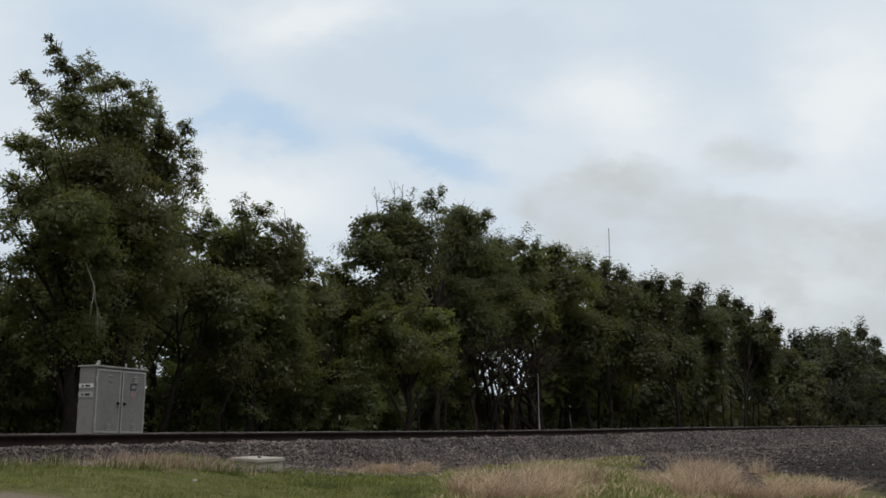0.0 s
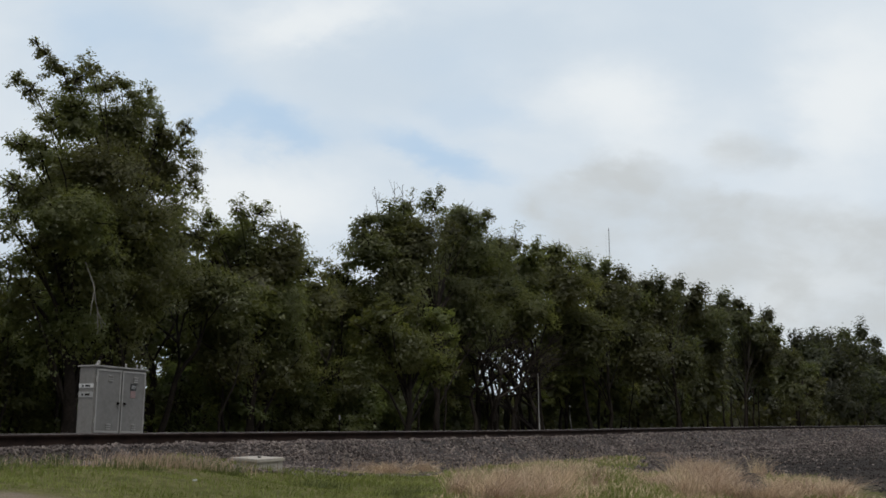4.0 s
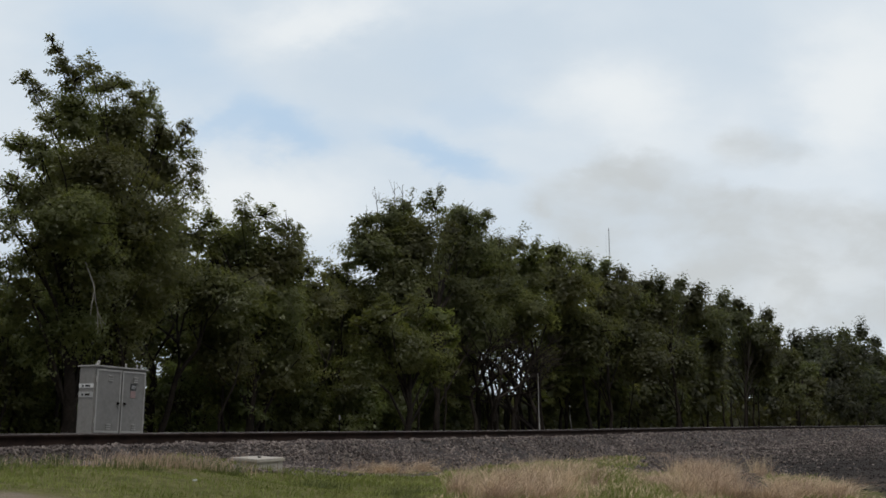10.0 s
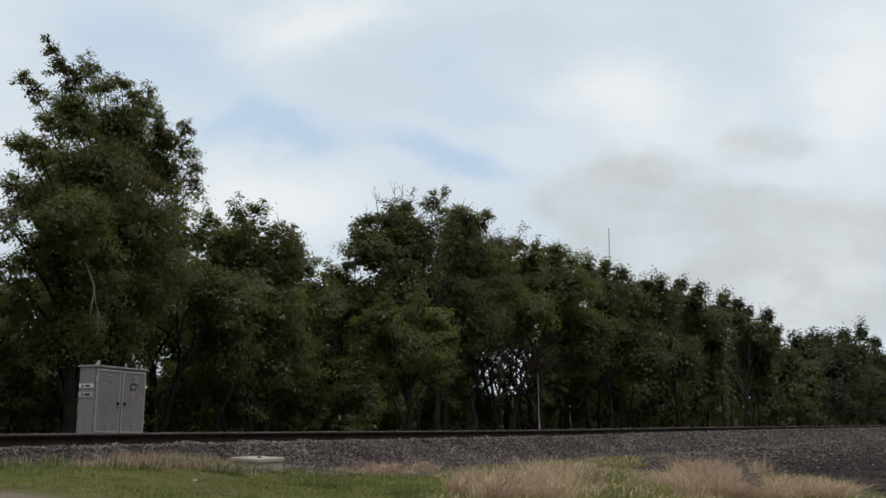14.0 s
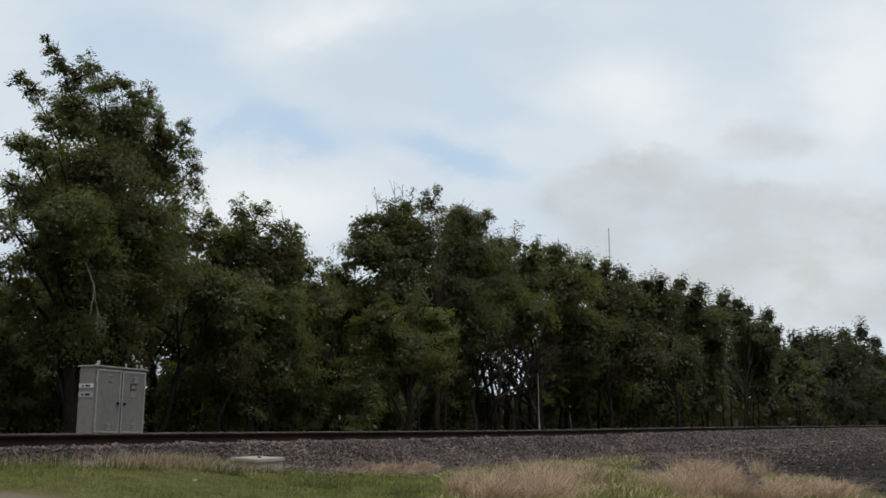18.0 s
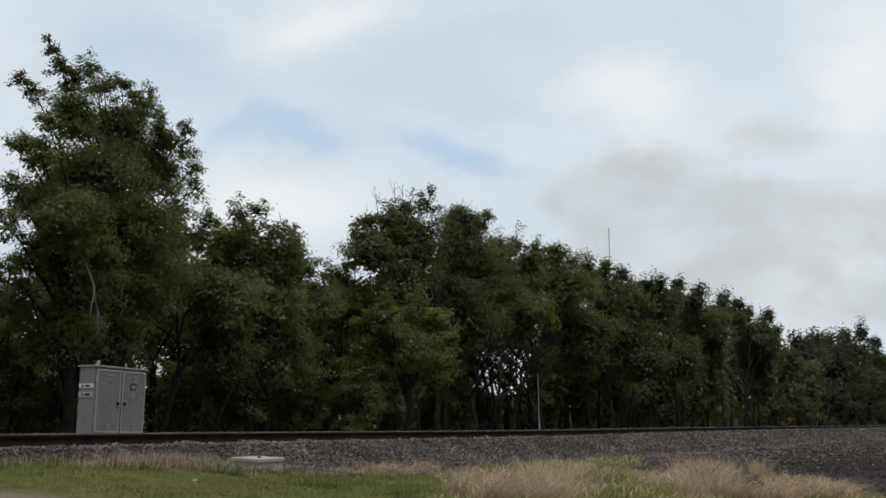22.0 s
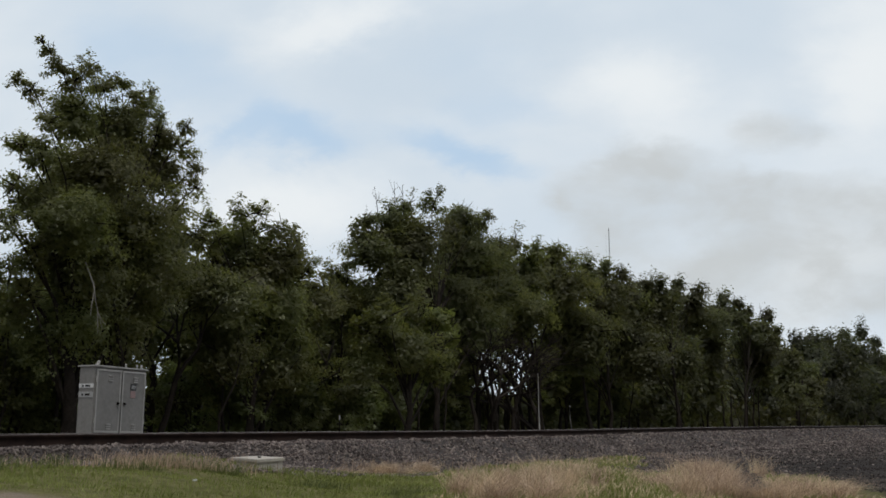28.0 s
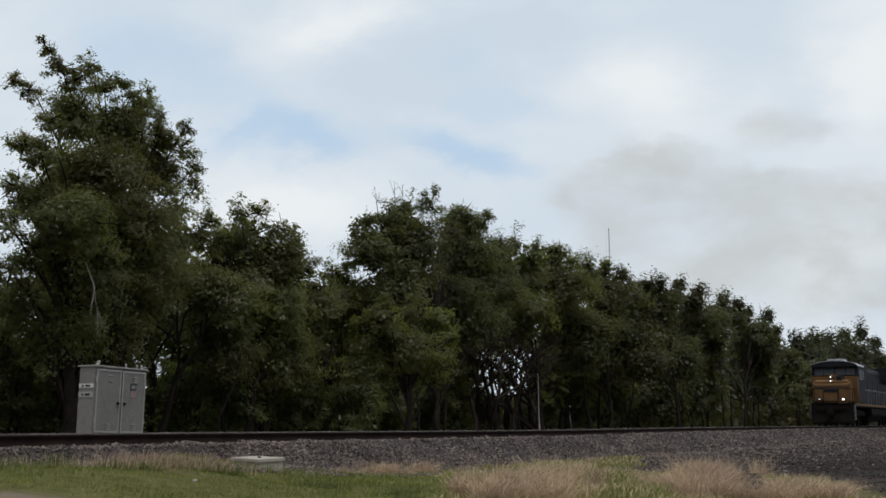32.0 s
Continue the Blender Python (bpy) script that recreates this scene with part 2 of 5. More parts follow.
BLACK = surface("black_paint", (0.010, 0.010, 0.011), (0.025, 0.025, 0.026), 40, 4.0, 0.5, 0.1)
RED_PRINT = surface("faded_red_print", (0.30, 0.20, 0.19), (0.37, 0.26, 0.25), 40, 6.0, 0.6, 0.05)
CONCRETE = surface("pale_concrete", (0.40, 0.36, 0.31), (0.58, 0.53, 0.465), 35, 3.0, 0.9, 0.4, wear=(0.30, 0.265, 0.22))
BARK = surface("dark_bark", (0.01636, 0.01309, 0.01063), (0.045, 0.03682, 0.02945), 14, 2.0, 0.95, 1.0, each=0.3, spec=0.1)
PALEWOOD = surface("bleached_dead_wood", (0.204, 0.1849, 0.153), (0.3825, 0.3506, 0.306), 25, 4.0, 0.9, 0.5)
BLEACHED = surface("sun_bleached_pole", (0.315, 0.3075, 0.285), (0.465, 0.45, 0.42), 25, 4.0, 0.8, 0.3)
LEAF = leafy("leaves_green", (0.08306, 0.09091, 0.03479), (0.1706, 0.1774, 0.0651), 0.5)
# paler than the darkened leaves, in place of light under the crowns
LEAF_LIFTED = leafy("leaves_lifted_green", (0.07513, 0.08908, 0.03232), (0.1441, 0.1608, 0.05766), 0.5)
LEAF_BUSH = leafy("leaves_yellow_green", (0.086, 0.100, 0.032), (0.175, 0.190, 0.062), 0.5)
# deep green of the round tree, also darkens crowns that catch too much light
LEAF_DARK = leafy("leaves_deep_darkened_green", (0.066, 0.072, 0.030), (0.134, 0.141, 0.055), 0.45)
LEAF_FAR = leafy("leaves_far_green", (0.03482, 0.03931, 0.01966), (0.06852, 0.07416, 0.0337), 0.5)
# browner leaves, also darkened so their colour stands in for shade in the wood
LEAF_SHADED = leafy("leaves_shaded_olive", (0.053, 0.057, 0.025), (0.110, 0.116, 0.046), 0.42)
GRASS_GREEN = leafy("green_grass", (0.165, 0.200, 0.042), (0.33, 0.372, 0.105), 0.35, (1, 1, 1), 0.32)
GRASS_DRY = leafy("dry_grass", (0.40, 0.285, 0.180), (0.80, 0.62, 0.44), 0.3, (1, 1, 1), 0.65)
WEED = leafy("rank_weed_green", (0.10, 0.125, 0.034), (0.19, 0.215, 0.07), 0.35, (1, 1, 1), 0.5)
MAST = surface("galvanised_mast", (0.10, 0.10, 0.10), (0.20, 0.2, 0.2), 10, 1.0, 0.6, 0.1, 0.5)
NAVY = surface("dark_blue_enamel", (0.013, 0.014, 0.019), (0.024, 0.026, 0.033), 20, 1.2, 0.7, 0.05, wear=(0.026, 0.024, 0.024), spec=0.15)
YELLOW = surface("weathered_yellow_enamel", (0.150, 0.082, 0.034), (0.225, 0.128, 0.056), 20, 1.5, 0.65, 0.05, wear=(0.11, 0.068, 0.038), spec=0.2)
GREYROOF = surface("light_grey_roof", (0.30, 0.31, 0.32), (0.45, 0.46, 0.47), 20, 1.5, 0.35, 0.05)
UNDER = surface("grimy_black_steel", (0.0064, 0.0056, 0.0048), (0.0208, 0.0176, 0.0152), 20, 1.5, 0.9, 0.3, spec=0.08)
SILVER = surface("dull_steel", (0.18, 0.18, 0.18), (0.32, 0.32, 0.32), 20, 2.0, 0.5, 0.1, 0.6)
GLASS = surface("dark_cab_glass", (0.051, 0.0561, 0.0612), (0.0714, 0.0765, 0.0833), 3, 0.5, 0.5, 0.0, spec=0.3)
LAMP = glow("headlight_lens", (1.0, 0.82, 0.70), 3.6)
LAMP_WEAK = glow("weak_lamp_lens", (1.0, 0.82, 0.66), 1.6)


# ---- mesh helpers ----
def part(name, bm, material, parent, label="", at=(0, 0, 0)):
    """Links a bmesh, or a finished mesh, as one mesh object under parent."""
    if isinstance(bm, bmesh.types.BMesh):
        me = bpy.data.meshes.new(name)
        bm.to_mesh(me)
        bm.free()
    else:
        me = bm
    if material and not me.materials:
        me.materials.append(material)
    ob = new(name, me)
    ob.parent = parent
    ob.location = at
    return tagged(ob, label) if label else ob


def thing(name, at, label, category, group="", kind=""):
    return tagged(new_at(name, at), label, category, group, kind)


def new_at(name, at):
    ob = new(name)
    ob.location = at
    ob.empty_display_size = 0.2
    return ob


def box(size, centre=(0, 0, 0), bevel=0.0, bm=None, turn=None):
    own = bmesh.new()
    bmesh.ops.create_cube(own, size=1.0)
    bmesh.ops.scale(own, vec=size, verts=own.verts)
    if bevel:
        bmesh.ops.bevel(own, geom=own.edges[:], offset=bevel, segments=2, affect="EDGES", profile=0.7)
    if turn:
        bmesh.ops.transform(own, matrix=turn, verts=own.verts)
    bmesh.ops.translate(own, vec=centre, verts=own.verts)
    return joined(bm, own)


def joined(bm, own):
    if bm is None:
        return own
    me = bpy.data.meshes.new("tmp")
    own.to_mesh(me)
    own.free()
    bm.from_mesh(me)
    bpy.data.meshes.remove(me)
    return bm


def rod(a, b, r, r2=None, sides=8, bm=None):
    a, b = Vector(a), Vector(b)
    own = bmesh.new()
    bmesh.ops.create_cone(own, cap_ends=True, segments=sides, radius1=r, radius2=r if r2 is None else r2, depth=(b - a).length)
    turn = (b - a).to_track_quat("Z", "Y").to_matrix().to_4x4()
    bmesh.ops.transform(own, matrix=Matrix.Translation((a + b) / 2) @ turn, verts=own.verts)
    return joined(bm, own)


def extruded(profile, axis_from, axis_to, bm=None, bevel=0.0):
    """Closed outline of (y, z) pairs drawn out along x."""
    own = bmesh.new()
    f = own.faces.new([own.verts.new((axis_from, y, z)) for y, z in profile])
    r = bmesh.ops.extrude_face_region(own, geom=[f])
    bmesh.ops.translate(own, vec=(axis_to - axis_from, 0, 0), verts=[v for v in r["geom"] if isinstance(v, bmesh.types.BMVert)])
    bmesh.ops.recalc_face_normals(own, faces=own.faces[:])
    if bevel:
        bmesh.ops.bevel(own, geom=own.edges[:], offset=bevel, segments=2, affect="EDGES")
    return joined(bm, own)


def side_extruded(profile, y0, y1, bm=None, bevel=0.0):
    """Closed outline of (x, z) pairs drawn out along y."""
    own = bmesh.new()
    f = own.faces.new([own.verts.new((x, y0, z)) for x, z in profile])
    r = bmesh.ops.extrude_face_region(own, geom=[f])
    bmesh.ops.translate(own, vec=(0, y1 - y0, 0), verts=[v for v in r["geom"] if isinstance(v, bmesh.types.BMVert)])
    bmesh.ops.recalc_face_normals(own, faces=own.faces[:])
    if bevel:
        bmesh.ops.bevel(own, geom=own.edges[:], offset=bevel, segments=2, affect="EDGES")
    return joined(bm, own)


def poly_mesh(name, verts, faces, material, smooth=False):
    """A mesh from numpy arrays: verts (n, 3), faces (m, k)."""
    verts, faces = np.asarray(verts, np.float32), np.asarray(faces, np.int32)
    me = bpy.data.meshes.new(name)
    k = faces.shape[1]
    me.vertices.add(len(verts))
    me.vertices.foreach_set("co", verts.ravel())
    me.loops.add(faces.size)
    me.loops.foreach_set("vertex_index", faces.ravel())
    me.polygons.add(len(faces))
    me.polygons.foreach_set("loop_start", np.arange(0, faces.size, k, dtype=np.int32))
    if smooth:
        me.polygons.foreach_set("use_smooth", np.ones(len(faces), bool))
    me.update(calc_edges=True)
    if material:
        me.materials.append(material)
    return me


def tube(points, radii, sides=6):
    """Tapered tube through points; returns verts and quads."""
    pts = [Vector(p) for p in points]
    vs, fs = [], []
    for i, p in enumerate(pts):
        d = (pts[min(i + 1, len(pts) - 1)] - pts[max(i - 1, 0)]).normalized()
        q = d.to_track_quat("Z", "Y")
        for s in range(sides):
            a = 2 * math.pi * s / sides
            vs.append(p + q @ Vector((math.cos(a), math.sin(a), 0)) * radii[i])
    for i in range(len(pts) - 1):
        for s in range(sides):
            t = (s + 1) % sides
            fs.append((i * sides + s, i * sides + t, (i + 1) * sides + t, (i + 1) * sides + s))
    return vs, fs


def tubes(name, list_of, material, sides=6):
    vs, fs = [], []
    for pts, radii in list_of:
        v, f = tube(pts, radii, sides)
        fs += [tuple(i + len(vs) for i in q) for q in f]
        vs += v
    return poly_mesh(name, [tuple(v) for v in vs], fs, material, True)


def smooth01(t):
    t = np.clip(t, 0, 1)
    return t * t * (3 - 2 * t)


# ---- the large structure: sky, ground, ballast, track ----
def sky_backdrop():
    vs, fs = [], []
    na, ne = 48, 32
    for j in range(ne + 1):
        el = radians(-28 + 92 * j / ne)
        for i in range(na + 1):
            az = radians(-66 + 132 * i / na)
            vs.append((2800 * math.cos(el) * math.sin(az), 2800 * math.sin(el), -2800 * math.cos(el) * math.cos(az)))
    for j in range(ne):
        for i in range(na):
            a = j * (na + 1) + i
            fs.append((a, a + 1, a + na + 2, a + na + 1))
    ob = new("backdrop_sky", poly_mesh("backdrop_sky", vs, fs, SKY, True))
    return tagged(ob, "bright broken overcast with thin blue openings and grey clouds", "sky", kind="structure")


TRACK_Y, RAIL_Z = 14.4, 0.89


def ground_z(x, y):
    """Height of the ground: a low berm beside the track that dies out along it, level ground elsewhere."""
    x, y = np.asarray(x, float), np.asarray(y, float)
    berm = 0.47 * smooth01((0.8755 * y - 0.4833 * x - 0.3) / 4.6) * smooth01((x + 3) / 7) * smooth01((y + 1) / 5)
    z = 0.04 + berm
    z = z + 0.035 * np.sin(x * 0.9 + 1.3) * np.sin(y * 1.1) + 0.02 * np.sin(x * 2.3 + y * 1.7)
    back = smooth01((y - 15.0) / 2.0)
    return z * (1 - back) + back * (0.38 + 0.05 * np.sin(x * 0.5) + 0.04 * np.sin(y * 0.8))


def ground():
    def lines(near_lo, near_hi, step, far):
        core = list(np.arange(near_lo, near_hi + 1e-6, step))
        k, w, lo, hi = step, 1.22, [], []
        a, b = near_lo, near_hi
        while b < far:
            k *= w
            a, b = a - k, b + k
            lo.append(a), hi.append(b)
        return np.array(lo[::-1] + core + hi)

    xs, ys = lines(-4, 60, 0.35, 2600), lines(-3, 26, 0.35, 2600)
    gx, gy = np.meshgrid(xs, ys)
    gz = ground_z(gx, gy)
    w = len(xs)
    a = (np.arange(len(ys) - 1)[:, None] * w + np.arange(w - 1)[None, :]).ravel()
    ob = new("ground", poly_mesh("ground", np.stack([gx.ravel(), gy.ravel(), gz.ravel()], 1), np.stack([a, a + 1, a + w + 1, a + w], 1), GROUND, True))
    tagged(ob, "rough grass verge giving way to dark gravel and leaf litter", "ground", kind="structure")


def dip(x):
    """The line sags a little where the bank has settled."""
    return -0.036 * np.exp(-(((np.asarray(x, float) - 31.0) / 12.0) ** 2))


def bed_z(y, x=0.0):
    """Top of the ballast across the track."""
    d = np.abs(np.asarray(y, float) - TRACK_Y)
    top = RAIL_Z - 0.20 + dip(x)
    return np.where(d < 1.45, top, top - (d - 1.45) * 0.56)


def ballast_bed():
    offs = np.array([-3.0, -2.6, -2.2, -1.8, -1.45, -1.1, -0.7, 0, 0.7, 1.1, 1.45, 1.8, 2.2, 2.6])
    xs = np.concatenate([np.arange(-160, 0, 8.0), np.arange(0, 60, 0.5), np.arange(60, 620, 8.0)])
    gx, gy = np.meshgrid(xs, offs + TRACK_Y)
    rng = np.random.default_rng(5)
    gz = bed_z(gy, gx) + rng.normal(0, 0.012, gx.shape)
    w = len(xs)
    a = (np.arange(len(offs) - 1)[:, None] * w + np.arange(w - 1)[None, :]).ravel()
    bed = new("ballast_bed", poly_mesh("ballast_bed", np.stack([gx.ravel(), gy.ravel(), gz.ravel()], 1), np.stack([a, a + 1, a + w + 1, a + w], 1), BED, True))
    tagged(bed, "grey crushed-stone ballast bank under the railway track", "ballast", kind="structure")
    return bed


def stones(name, x, y, z, r, rng, material, label):
    """Angular crushed stones, each of its own shape and turn."""
    octa = np.array([(1, 0, 0), (0, 1, 0), (-1, 0, 0), (0, -1, 0), (0, 0, 1), (0, 0, -1)], float)
    tri = np.array([(0, 1, 4), (1, 2, 4), (2, 3, 4), (3, 0, 4), (1, 0, 5), (2, 1, 5), (3, 2, 5), (0, 3, 5)])
    n = len(x)
    shape = octa[None] * rng.uniform(0.6, 1.25, (n, 6, 1)) + rng.normal(0, 0.22, (n, 6, 3))
    shape[:, :, 2] *= 0.75
    a = rng.uniform(0, 6.28, n)
    c, s = np.cos(a)[:, None], np.sin(a)[:, None]
    tilt = rng.normal(0, 0.5, n)[:, None]
    px, py, pz = shape[:, :, 0], shape[:, :, 1], shape[:, :, 2]
    py, pz = py * np.cos(tilt) - pz * np.sin(tilt), py * np.sin(tilt) + pz * np.cos(tilt)
    px, py = px * c - py * s, px * s + py * c
    v = np.stack([px, py, pz], 2) * r[:, None, None] + np.stack([x, y, z], 1)[:, None, :]
    f = tri[None] + (np.arange(n) * 6)[:, None, None]
    tagged(new(name, poly_mesh(name, v.reshape(-1, 3), f.reshape(-1, 3), material)), label, "gravel", kind="stuff")


def ballast_stones():
    """Loose crushed stones on the bank, fewer farther along it, and finer dark gravel on the open ground."""
    rng = np.random.default_rng(11)
    xs, ys, sz = [], [], []
    for x0, x1, per, r in ((7, 22, 520, 0.026), (22, 40, 320, 0.033), (40, 62, 130, 0.043), (62, 85, 60, 0.052), (85, 120, 22, 0.06)):
        k = int((x1 - x0) * 2.6 * per)
        xs.append(rng.uniform(x0, x1, k)), ys.append(TRACK_Y - 0.8 - 2.6 * rng.random(k) ** 0.9 - (rng.random(k) < 0.5) * rng.exponential(1.3 + 0.03 * x0, k) * (x0 > 20)), sz.append(r * rng.uniform(0.6, 1.45, k))
    k = 32 * 126
    xs.append(rng.uniform(8, 40, k)), ys.append(TRACK_Y + rng.uniform(-0.65, 0.65, k)), sz.append(0.034 * rng.uniform(0.6, 1.3, k))
    x, y, r = map(np.concatenate, (xs, ys, sz))
    clear = np.hypot(x - 14.75, y - 11.75) > 0.5
    x, y, r = x[clear], y[clear], r[clear]
    z = np.maximum(bed_z(y, x), ground_z(x, y)) + r * rng.uniform(-0.1, 0.6, len(x)) + 0.05 * np.clip(field_noise(x, y, 3.0), 0, 1) * (y > 13.1)  # heaped here and there against the rail
    stones("ballast_stones", x, y, z, r, rng, STONE, "loose grey and pinkish crushed stones on the ballast bank")
    k = 19000
    x, y = 16 + 60 * rng.random(k) ** 1.5, rng.uniform(1.5, 12.2, k)
    out = 0.366 * x - y - 3.9 > 0.1
    x, y = x[out], y[out]
    r = 0.017 * rng.uniform(0.5, 1.4, len(x)) * (1 + x / 80)
    z = np.maximum(bed_z(y, x), ground_z(x, y)) + r * rng.uniform(-0.2, 0.4, len(x))
    stones("loose_gravel", x, y, z, r, rng, GRAVEL, "fine dark gravel spread over the open ground")


def track():
    root = tagged(new("railway_track"), "single railway track with rusty rails on wooden sleepers", "track", kind="structure")
    web = [(-0.07, 0.0), (0.07, 0.0), (0.07, 0.012), (0.018, 0.035), (0.012, 0.13), (0.034, 0.145), (0.036, 0.172), (0.028, 0.183), (-0.028, 0.183), (-0.036, 0.172), (-0.034, 0.145), (-0.012, 0.13), (-0.018, 0.035), (-0.07, 0.012)]
    for s in (-1, 1):
        y = TRACK_Y + s * 0.752
        xs = np.concatenate([[-160.0, -40.0], np.arange(-8, 72, 2.0), [90.0, 200.0, 620.0]])

        def drawn(outline):
            k = len(outline)
            v = [(x, y + a, RAIL_Z - 0.187 + h + float(dip(x))) for x in xs for a, h in outline]
            f = [(i * k + j, i * k + (j + 1) % k, (i + 1) * k + (j + 1) % k, (i + 1) * k + j) for i in range(len(xs) - 1) for j in range(k)]
            return v, f

        rail = part("rail", poly_mesh("rail", *drawn(web), RAILSIDE), None, root, "rusty brown steel rail")
        part("rail_head", poly_mesh("rail_head", *drawn([(-0.027, 0.182), (0.027, 0.182), (0.027, 0.189), (-0.027, 0.189)]), RAILHEAD), None, rail, "worn greyish running surface")
    me = bpy.data.meshes.new("sleeper")
    b = box((0.22, 2.6, 0.17), (0, 0, 0), 0.015)
    b.to_mesh(me), b.free()
    me.materials.append(TIE)
    plate = bpy.data.meshes.new("tie_plate")
    b = box((0.19, 0.34, 0.02), (0, 0, 0))
    for dx, dy in ((-0.06, -0.1), (0.06, 0.1), (0.06, -0.1), (-0.06, 0.1)):
        box((0.03, 0.03, 0.04), (dx, dy, 0.02), 0, b)
    b.to_mesh(plate), b.free()
    plate.materials.append(RAILSIDE)
    rng = random.Random(4)
    for i in range(260):
        x = -2 + i * 0.52 + rng.uniform(-0.03, 0.03)
        o = part("sleeper", me, None, root, at=(x, TRACK_Y + rng.uniform(-0.05, 0.05), RAIL_Z - 0.187 - 0.105 + float(dip(x)) + rng.uniform(-0.006, 0.004)))
        o.rotation_euler = (0, 0, rng.uniform(-0.02, 0.02))
        if 8 < x < 45:
            for s in (-1, 1):
                part("tie_plate", plate, None, root, at=(x, TRACK_Y + s * 0.752, RAIL_Z - 0.187 - 0.005 + float(dip(x))))


# ---- plants ----
def lobed(d, seed):
    """Uneven radius over directions, for ragged outlines."""
    p = d * 2.3 + seed
    return 1 + 0.22 * np.sin(p[:, 0] * 2.1 + 1.7 * np.sin(p[:, 1] * 1.9)) * np.sin(p[:, 2] * 2.3 + seed) + 0.13 * np.sin(p[:, 1] * 4.7 + p[:, 0] * 3.1 + seed)


def leaf_quads(rng, clumps, leaf, cover):
    """Pointed leaves on tapering sprays that reach out of each clump (x, y, z, r, density); they face out and up to the light, with gaps between the sprays."""
    out = []

    def leaves(c, size, away):
        n = len(c)
        normal = rng.normal(0, 0.27, (n, 3)) + 0.5 * away + np.array((0, -0.05, 0.65))
        axis = np.cross(normal, rng.normal(0, 1, (n, 3)))
        axis /= np.linalg.norm(axis, axis=1)[:, None] + 1e-6
        axis[:, 2] -= 0.25
        side = np.cross(axis, normal)
        side /= np.linalg.norm(side, axis=1)[:, None] + 1e-6
        ln = size * rng.uniform(0.65, 1.35, n)[:, None]
        wd = ln * 0.36
        out.append(np.stack([c, c + axis * ln * 0.45 + side * wd, c + axis * ln, c + axis * ln * 0.45 - side * wd], 1))

    for x, y, z, r, dens in clumps:
        centre = np.array((x, y, z))
        total = max(40, int(cover * dens * r * r / (leaf * leaf)))
        sprays = int(np.clip(2.6 * r / leaf * dens, 14, 48)) if dens > 0.7 else int(np.clip(1.3 * r / leaf, 8, 16))
        d = rng.normal(0, 1, (sprays, 3)) + np.array((0, 0, 0.25))
        d /= np.linalg.norm(d, axis=1)[:, None]
        g = d + rng.normal(0, 0.32, (sprays, 3)) + np.array((-0.06, 0.03, 0.32))
        g /= np.linalg.norm(g, axis=1)[:, None]
        start = centre + d * (r * rng.uniform(0.05, 0.45, sprays))[:, None]
        reach = r * rng.uniform(0.45, 0.95, sprays) * lobed(d, x * 3.1 + z * 1.7) * (1 + 0.35 * (dens < 0.7) * np.clip(g[:, 2], 0, 1))
        w = rng.integers(0, sprays, total)
        t = rng.random(total) ** 0.62
        thick = (r * (0.27 if dens > 0.7 else 0.2) * (1.1 - t) ** 0.6 + leaf * 0.5)[:, None] * np.array((1.1, 1.1, 0.72))
        c = start[w] + g[w] * (reach[w] * t)[:, None] + rng.normal(0, 1, (total, 3)) * thick
        c[:, 2] -= 0.16 * r * t * t
        # no two boughs are alike in shape: spreading ones, and small ones that stand up like plumes
        c = centre + (c - centre) * (rng.uniform((0.85, 0.85, 0.7), (1.3, 1.3, 1.05)) if r > 6 * leaf else rng.uniform((0.7, 0.7, 1.0), (1.1, 1.1, 1.5)))
        away = c - centre
        away /= np.linalg.norm(away, axis=1)[:, None] + 1e-6
        leaves(c, leaf * (1.3 if dens < 0.8 else 1.1), away)
        if dens > 0.7:
            k = int(4.5 * dens * r * r / (leaf * leaf))
            e = rng.normal(0, 1, (k, 3))
            e /= np.linalg.norm(e, axis=1)[:, None]
            leaves(centre + e * (0.72 * r * rng.random(k) ** 0.5)[:, None], leaf * 2.0, e)
    return np.concatenate(out)


def leaf_mesh(name, quads, origin, material):
    v = quads.reshape(-1, 3) - np.array(origin)
    return poly_mesh(name, v, np.arange(len(v)).reshape(-1, 4), material)


SWAYING = []  # (part, pivot in its tree, kind of sway, size)


